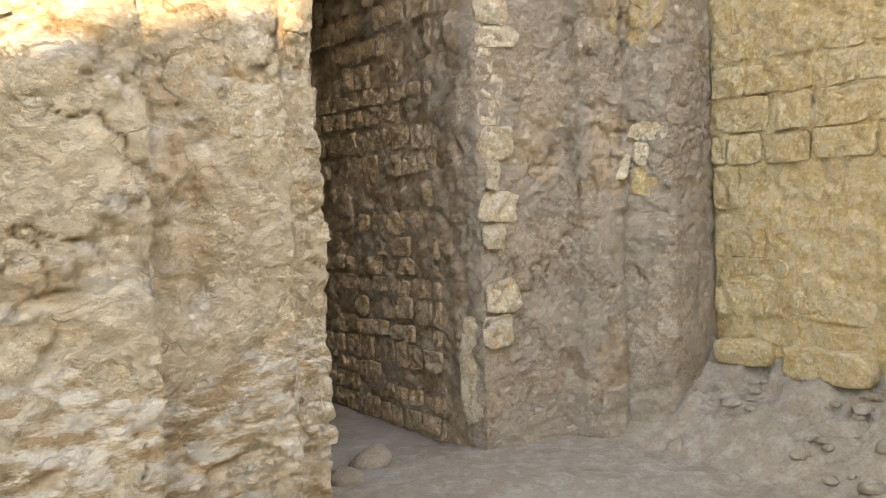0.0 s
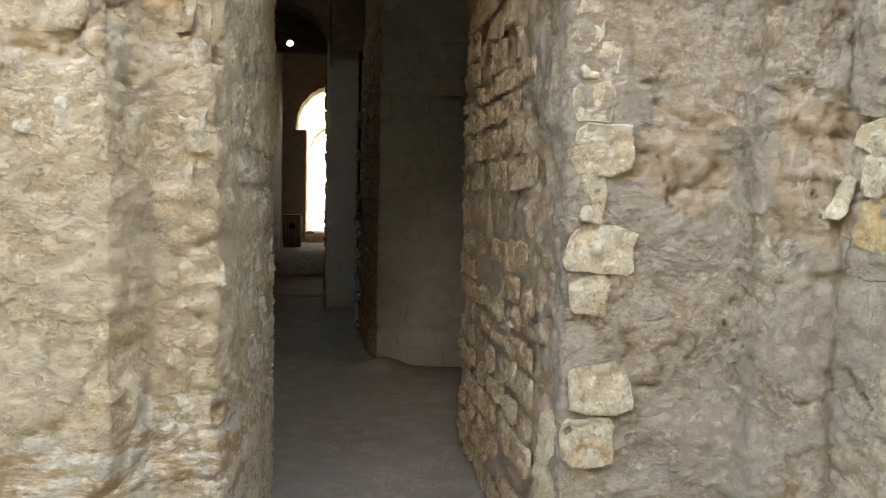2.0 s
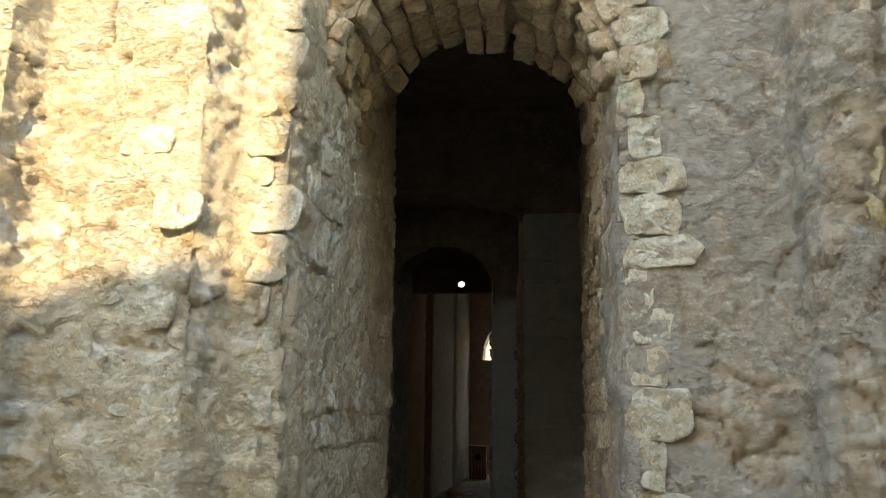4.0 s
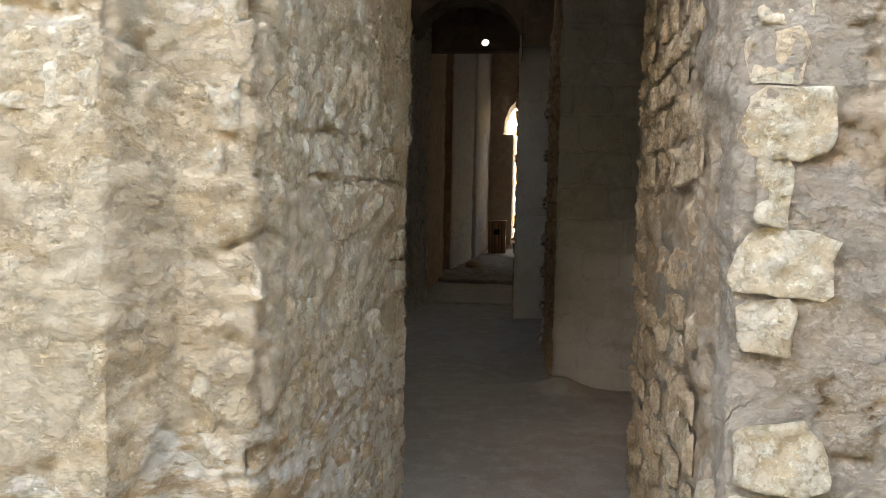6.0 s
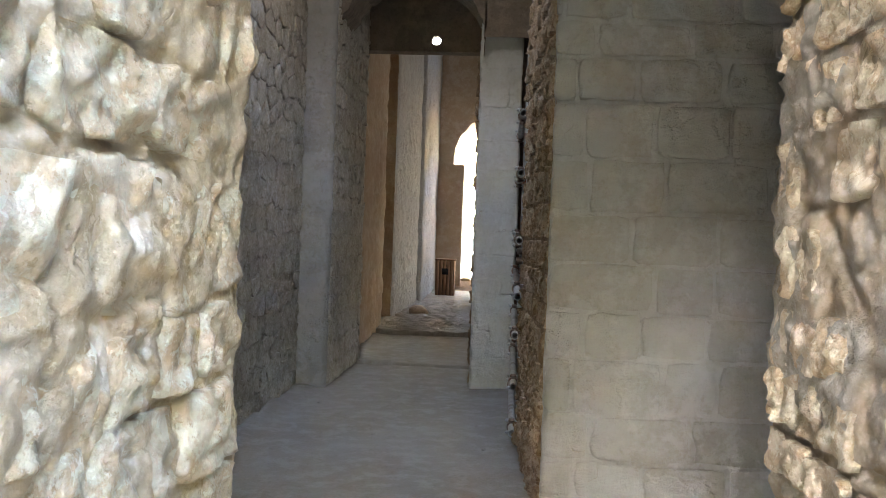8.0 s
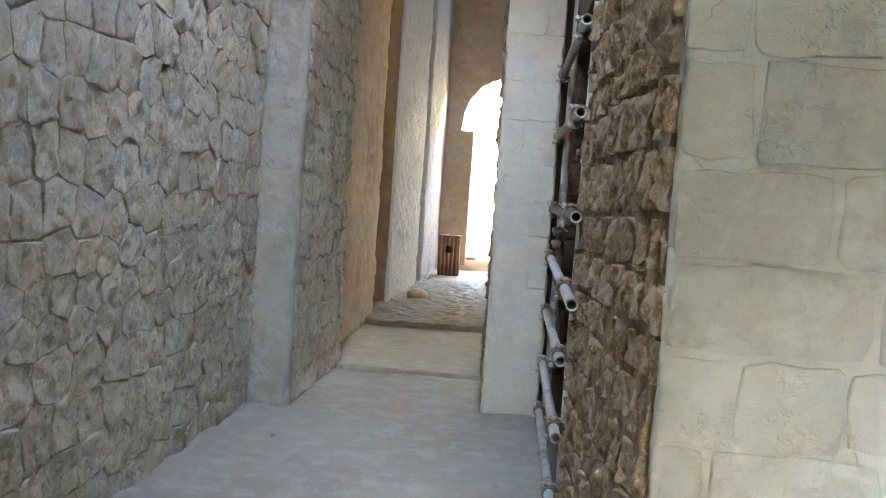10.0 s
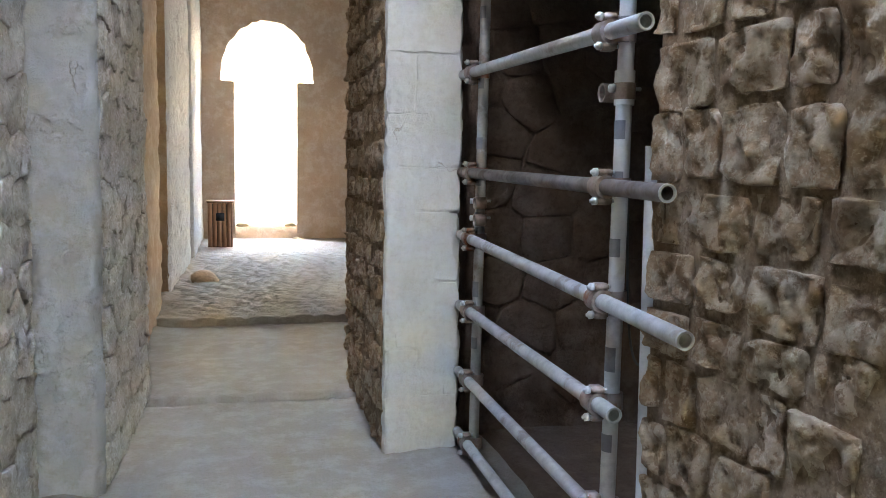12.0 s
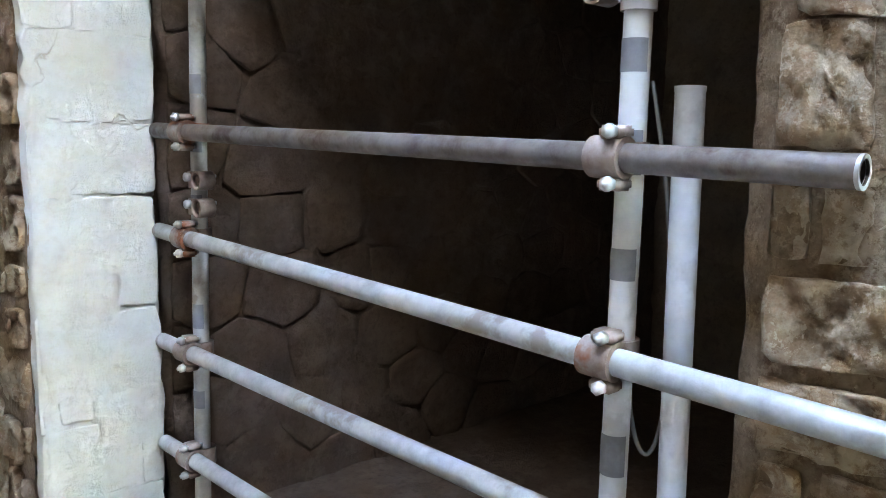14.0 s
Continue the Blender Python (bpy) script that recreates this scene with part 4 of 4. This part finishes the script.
def clamp(px, py, pz, sx, sy, along):
    """A right-angle coupler: two half collars, two lugs and their bolts, where a ledger crosses an upright."""
    u = Vector(along).normalized()
    c = Vector((px, py, pz))
    collar = part("clamp", join([ring_bm(c - u * 0.032, c + u * 0.032, R + 0.011, R - 0.001, 18), ring_bm((sx, sy, pz - 0.026), (sx, sy, pz + 0.026), R + 0.009, R - 0.001, 18),
                                 box_bm(min(px, sx) + 0.012, max(px, sx) - 0.012 + 0.004, (py + sy) / 2 - 0.02, (py + sy) / 2 + 0.02, pz - 0.022, pz + 0.022, 0.004)]), CLAMP, scaffold, "rusty right-angle coupler")
    for dz in (-1, 1):
        z = pz + dz * (R + 0.018)
        part("lug", box_bm(px - 0.022, px + 0.020, py - 0.034, py + 0.012, z - 0.012, z + 0.010, 0.005), CLAMP, collar)
        part("bolt", join([tube_bm((px - 0.045, py - 0.018, z), (px + 0.03, py - 0.018, z), 0.006, 0, 10), tube_bm((px - 0.038, py - 0.018, z), (px - 0.024, py - 0.018, z), 0.0125, 0, 6)]), BOLT, collar, "bright steel bolt and nut")
    part("lug", box_bm(sx - 0.02, sx + 0.02, sy + R + 0.002, sy + R + 0.022, pz - 0.012, pz + 0.012, 0.004), CLAMP, collar)


LEDGERS = [(9.965, 1.80, 1.86, TUBE), (9.815, 1.352, 1.392, TUBE_DARK), (9.70, 1.0, 1.085, TUBE), (10.07, 0.705, 0.735, TUBE), (10.02, 0.37, 0.40, TUBE), (10.0, 0.06, 0.09, TUBE), (10.0, 2.2, 2.25, TUBE)]
for yn, zn, zf, mat in LEDGERS:
    a, b = Vector((3.33, yn, zn)), Vector((3.345, 11.86, zf))
    ledger = part("ledger", tube_bm(a, b, R, R - 0.0035), mat, scaffold, "open-ended steel cross tube")
    u = (b - a).normalized()
    part("cut_rim", tube_bm(a - u * 0.002, a + u * 0.004, R + 0.0004, R - 0.006), BOLT, ledger, "bright sawn rim of the tube")
    for sy, sx in ((10.21, 3.39), (11.69, 3.392)):
        f = (sy - a.y) / (b.y - a.y)
        p = a + (b - a) * f
        clamp(p.x, sy, p.z, sx, sy, b - a)
# spare couplers left on the uprights
for x, y, z, o in ((3.393, 10.208, 1.64, 1), (3.393, 11.69, 1.25, -1), (3.393, 11.69, 1.17, -1)):
    spare = part("spare_clamp", join([ring_bm((x, y, z - 0.024), (x, y, z + 0.024), R + 0.009, R, 18), ring_bm((x - 0.045, y + o * 0.06, z), (x + 0.005, y + o * 0.06, z), R + 0.004, R - 0.001, 18), box_bm(x - 0.03, x + 0.01, min(y + o * 0.055, y + o * 0.02), max(y + o * 0.055, y + o * 0.02), z - 0.02, z + 0.02, 0.004)]), CLAMP, scaffold, "open spare coupler")
    part("bolt", join([tube_bm((x - 0.05, y - 0.005, z + 0.008), (x + 0.05, y - 0.005, z + 0.008), 0.006, 0, 10), tube_bm((x - 0.05, y - 0.005, z + 0.008), (x - 0.034, y - 0.005, z + 0.008), 0.013, 0, 6)]), BOLT, spare)
prop = tagged(part("prop_tube", tube_bm((3.475, 10.135, 0.0), (3.465, 10.145, 1.475), 0.0255, 0.021), WHITE_TUBE), "pale stained upright tube standing behind the scaffold", "pole")
part("rim", tube_bm((3.465, 10.145, 1.470), (3.465, 10.145, 1.480), 0.0265, 0.020), WHITE_TUBE, prop, "pale open top edge")


def cable(points, r, mat, label):
    cu = bpy.data.curves.new("cable", "CURVE")
    cu.dimensions, cu.bevel_depth, cu.bevel_resolution = "3D", r, 3
    sp = cu.splines.new("NURBS")
    sp.points.add(len(points) - 1)
    for p, q in zip(sp.points, points):
        p.co = (*q, 1)
    sp.use_endpoint_u = True
    cu.materials.append(mat)
    return tagged(new("cable", cu), label, "cable")


CABLE, _, cb = material("cable_grey", 0.6)
cb.inputs["Base Color"].default_value = (0.16, 0.15, 0.14, 1)
cable([(3.43, 10.24, 2.9), (3.432, 10.235, 2.0), (3.43, 10.24, 1.5), (3.435, 10.23, 0.95), (3.46, 10.2, 0.78), (3.50, 10.17, 0.86), (3.55, 10.2, 1.2), (3.6, 10.3, 1.5)], 0.004, CABLE, "thin grey cable hanging beside the scaffold")

# ---- litter bin in the hall ----
def wood(name, a, b):
    m, nt, bs = material(name, 0.65)
    tc = nt.nodes.new("ShaderNodeNewGeometry")
    mp = nt.nodes.new("ShaderNodeMapping")
    mp.inputs["Scale"].default_value = (14, 14, 1.2)
    link(nt, tc.outputs["Position"], mp.inputs["Vector"])
    oi = nt.nodes.new("ShaderNodeObjectInfo")
    c = ramp(nt, noise_node(nt, mp.outputs[0], 4, 6, 0.65), [(0.3, a), (0.7, b)])
    c = mix(nt, 1.0, c, ramp(nt, oi.outputs["Random"], [(0, (0.75, 0.72, 0.7)), (1, (1, 1, 1))]), "MULTIPLY")
    link(nt, c, bs.inputs["Base Color"])
    return m


WOOD = wood("bin_wood", (0.25, 0.13, 0.07), (0.40, 0.23, 0.13))
PLATE, _, pb = material("dark_plate", 0.4, 0.3)
pb.inputs["Base Color"].default_value = (0.02, 0.02, 0.02, 1)
litter = tagged(new("litter_bin"), "brown wooden slatted litter bin with a dark slot", "bin")
BX, BY, BW, BD, BZ, BH = 1.95, 23.25, 0.42, 0.36, -0.06, 0.82
part("body", box_bm(BX - BW / 2 + 0.02, BX + BW / 2 - 0.02, BY - BD / 2 + 0.02, BY + BD / 2 - 0.02, BZ + 0.02, BZ + BH - 0.03), PLATE, litter)
for k in range(5):
    x = BX - BW / 2 + 0.04 + k * 0.08
    part("slat", box_bm(x - 0.036, x + 0.036, BY - BD / 2 - 0.002, BY - BD / 2 + 0.02, BZ, BZ + BH, 0.004), WOOD, litter)
for k in range(4):
    y = BY - BD / 2 + 0.055 + k * 0.08
    for sx in (-1, 1):
        x = BX + sx * (BW / 2 - 0.009)
        part("slat", box_bm(x - 0.011, x + 0.011, y - 0.035, y + 0.035, BZ, BZ + BH, 0.004), WOOD, litter)
part("lid", box_bm(BX - BW / 2 - 0.02, BX + BW / 2 + 0.02, BY - BD / 2 - 0.03, BY + BD / 2 + 0.02, BZ + BH, BZ + BH + 0.03, 0.006), WOOD, litter)
part("slot_plate", box_bm(BX - 0.07, BX + 0.07, BY - BD / 2 - 0.012, BY - BD / 2 - 0.004, BZ + 0.50, BZ + 0.64, 0.002), PLATE, litter, "dark square slot plate")

# ---- rubble sill in the far doorway and loose stones ----
def loose_stone(x, y, z, r, mat, seed, label):
    bm = bmesh.new()
    bmesh.ops.create_icosphere(bm, subdivisions=2, radius=1)
    rr = random.Random(seed)
    sx, sy, sz = r * rr.uniform(0.8, 1.3), r * rr.uniform(0.7, 1.1), r * rr.uniform(0.45, 0.75)
    for v in bm.verts:
        k = 1 + 0.5 * float(fbm(v.co.x * 1.6 + seed, v.co.y * 1.6 + v.co.z * 1.3, seed, 3))
        v.co = Vector((v.co.x * k * sx, v.co.y * k * sy, max(-0.35, v.co.z) * k * sz))
    ob = part("loose_stone", bm, mat)
    ob.matrix_world = pose(x, y, z + sz * 0.3, 0, 0, rr.uniform(0, 360))
    return tagged(ob, label, "stone", "loose stones")


def sill():
    xs, ys = np.linspace(2.05, 3.55, 26), np.linspace(24.75, 26.1, 22)
    X, Y = np.meshgrid(xs, ys, indexing="ij")
    H = -0.12 + 0.36 * np.clip((Y - 24.78) / 0.25, 0, 1) + 0.05 * fbm(X * 3, Y * 3, 91, 4) + 0.12 * np.clip(np.abs(X - 2.8) - 0.5, 0, 1)
    k = len(ys)
    faces = [(i * k + j, (i + 1) * k + j, (i + 1) * k + j + 1, i * k + j + 1) for i in range(len(xs) - 1) for j in range(k - 1)]
    return tagged(mesh_ob("door_sill", np.stack([X, Y, H], -1).reshape(-1, 3), faces, WARM), "rubble sill of the far doorway", "sill", kind="structure")


sill()
for k, (x, y, r) in enumerate(((2.2, 24.72, 0.14), (2.34, 24.86, 0.12), (3.38, 24.74, 0.16), (3.28, 24.86, 0.12), (3.5, 24.66, 0.1), (2.25, 24.62, 0.09))):
    loose_stone(x, y, -0.1 if y < 24.8 else 0.22, r, SAND, 40 + k, "sandy broken stone at the foot of the doorway")
loose_stone(1.86, 18.1, 0.02, 0.16, WARM, 61, "flat dark stone lying on the hall floor")
rs = random.Random(8)
for k in range(110):
    x, y = rs.uniform(4.5, 5.2), rs.uniform(2.2, 4.0)
    heap = min(1, max(0, (x - 4.55) / 0.75))
    loose_stone(x, y, -0.03 + heap * 0.40, rs.choice((rs.uniform(0.012, 0.03), rs.uniform(0.025, 0.06))), EARTH, 100 + k, "dusty broken stone on the rubble heap")
for k in range(22):
    x, y = rs.uniform(2.9, 4.6), rs.uniform(2.6, 4.4)
    if not (3.86 < x and y > 3.85):
        loose_stone(x, y, -0.03, rs.uniform(0.012, 0.03), EARTH, 300 + k, "small dusty stone on the ground")
for k in range(40):
    loose_stone(rs.uniform(1.6, 3.2), rs.uniform(7.5, 15.0), 0.0, rs.uniform(0.006, 0.018), DUST, 500 + k, "tiny dusty stone on the floor")
loose_stone(3.35, 4.62, -0.02, 0.12, EARTH, 400, "half-buried stone in the doorway")
loose_stone(3.12, 4.5, -0.02, 0.10, EARTH, 401, "half-buried stone in the doorway")

# round mouth of the small hole in the cross wall, with the sky behind it
def hole_mouth():
    bm = bmesh.new()
    ang = [2 * math.pi * q / 28 for q in range(28)]
    i = [bm.verts.new((HX + 0.05 * math.cos(a), 13.416, HZ + 0.048 * math.sin(a))) for a in ang]
    o = [bm.verts.new((HX + 0.1 * math.cos(a), 13.416, HZ + 0.1 * math.sin(a))) for a in ang]
    d = [bm.verts.new((HX + 0.05 * math.cos(a), 13.5, HZ + 0.048 * math.sin(a))) for a in ang]
    for q in range(28):
        bm.faces.new((i[q], i[q - 1], o[q - 1], o[q]))
        bm.faces.new((i[q], i[q - 1], d[q - 1], d[q]))
    tagged(part("wall_hole_rim", bm, DARK, smooth=False), "dark plaster rim of a small round hole", "wall", kind="structure")
    glow = bpy.data.materials.new("open_sky")
    glow.use_nodes = True
    g = glow.node_tree.nodes["Principled BSDF"]
    g.inputs["Emission Color"].default_value, g.inputs["Emission Strength"].default_value = (0.9, 0.95, 1.0, 1), 0.5
    bm = bmesh.new()
    bm.faces.new([bm.verts.new((HX + 0.058 * math.cos(a), 13.53, HZ + 0.058 * math.sin(a))) for a in ang])
    tagged(part("backdrop_sky", bm, glow, smooth=False), "bright sky seen through the small hole", "sky", kind="structure")


hole_mouth()
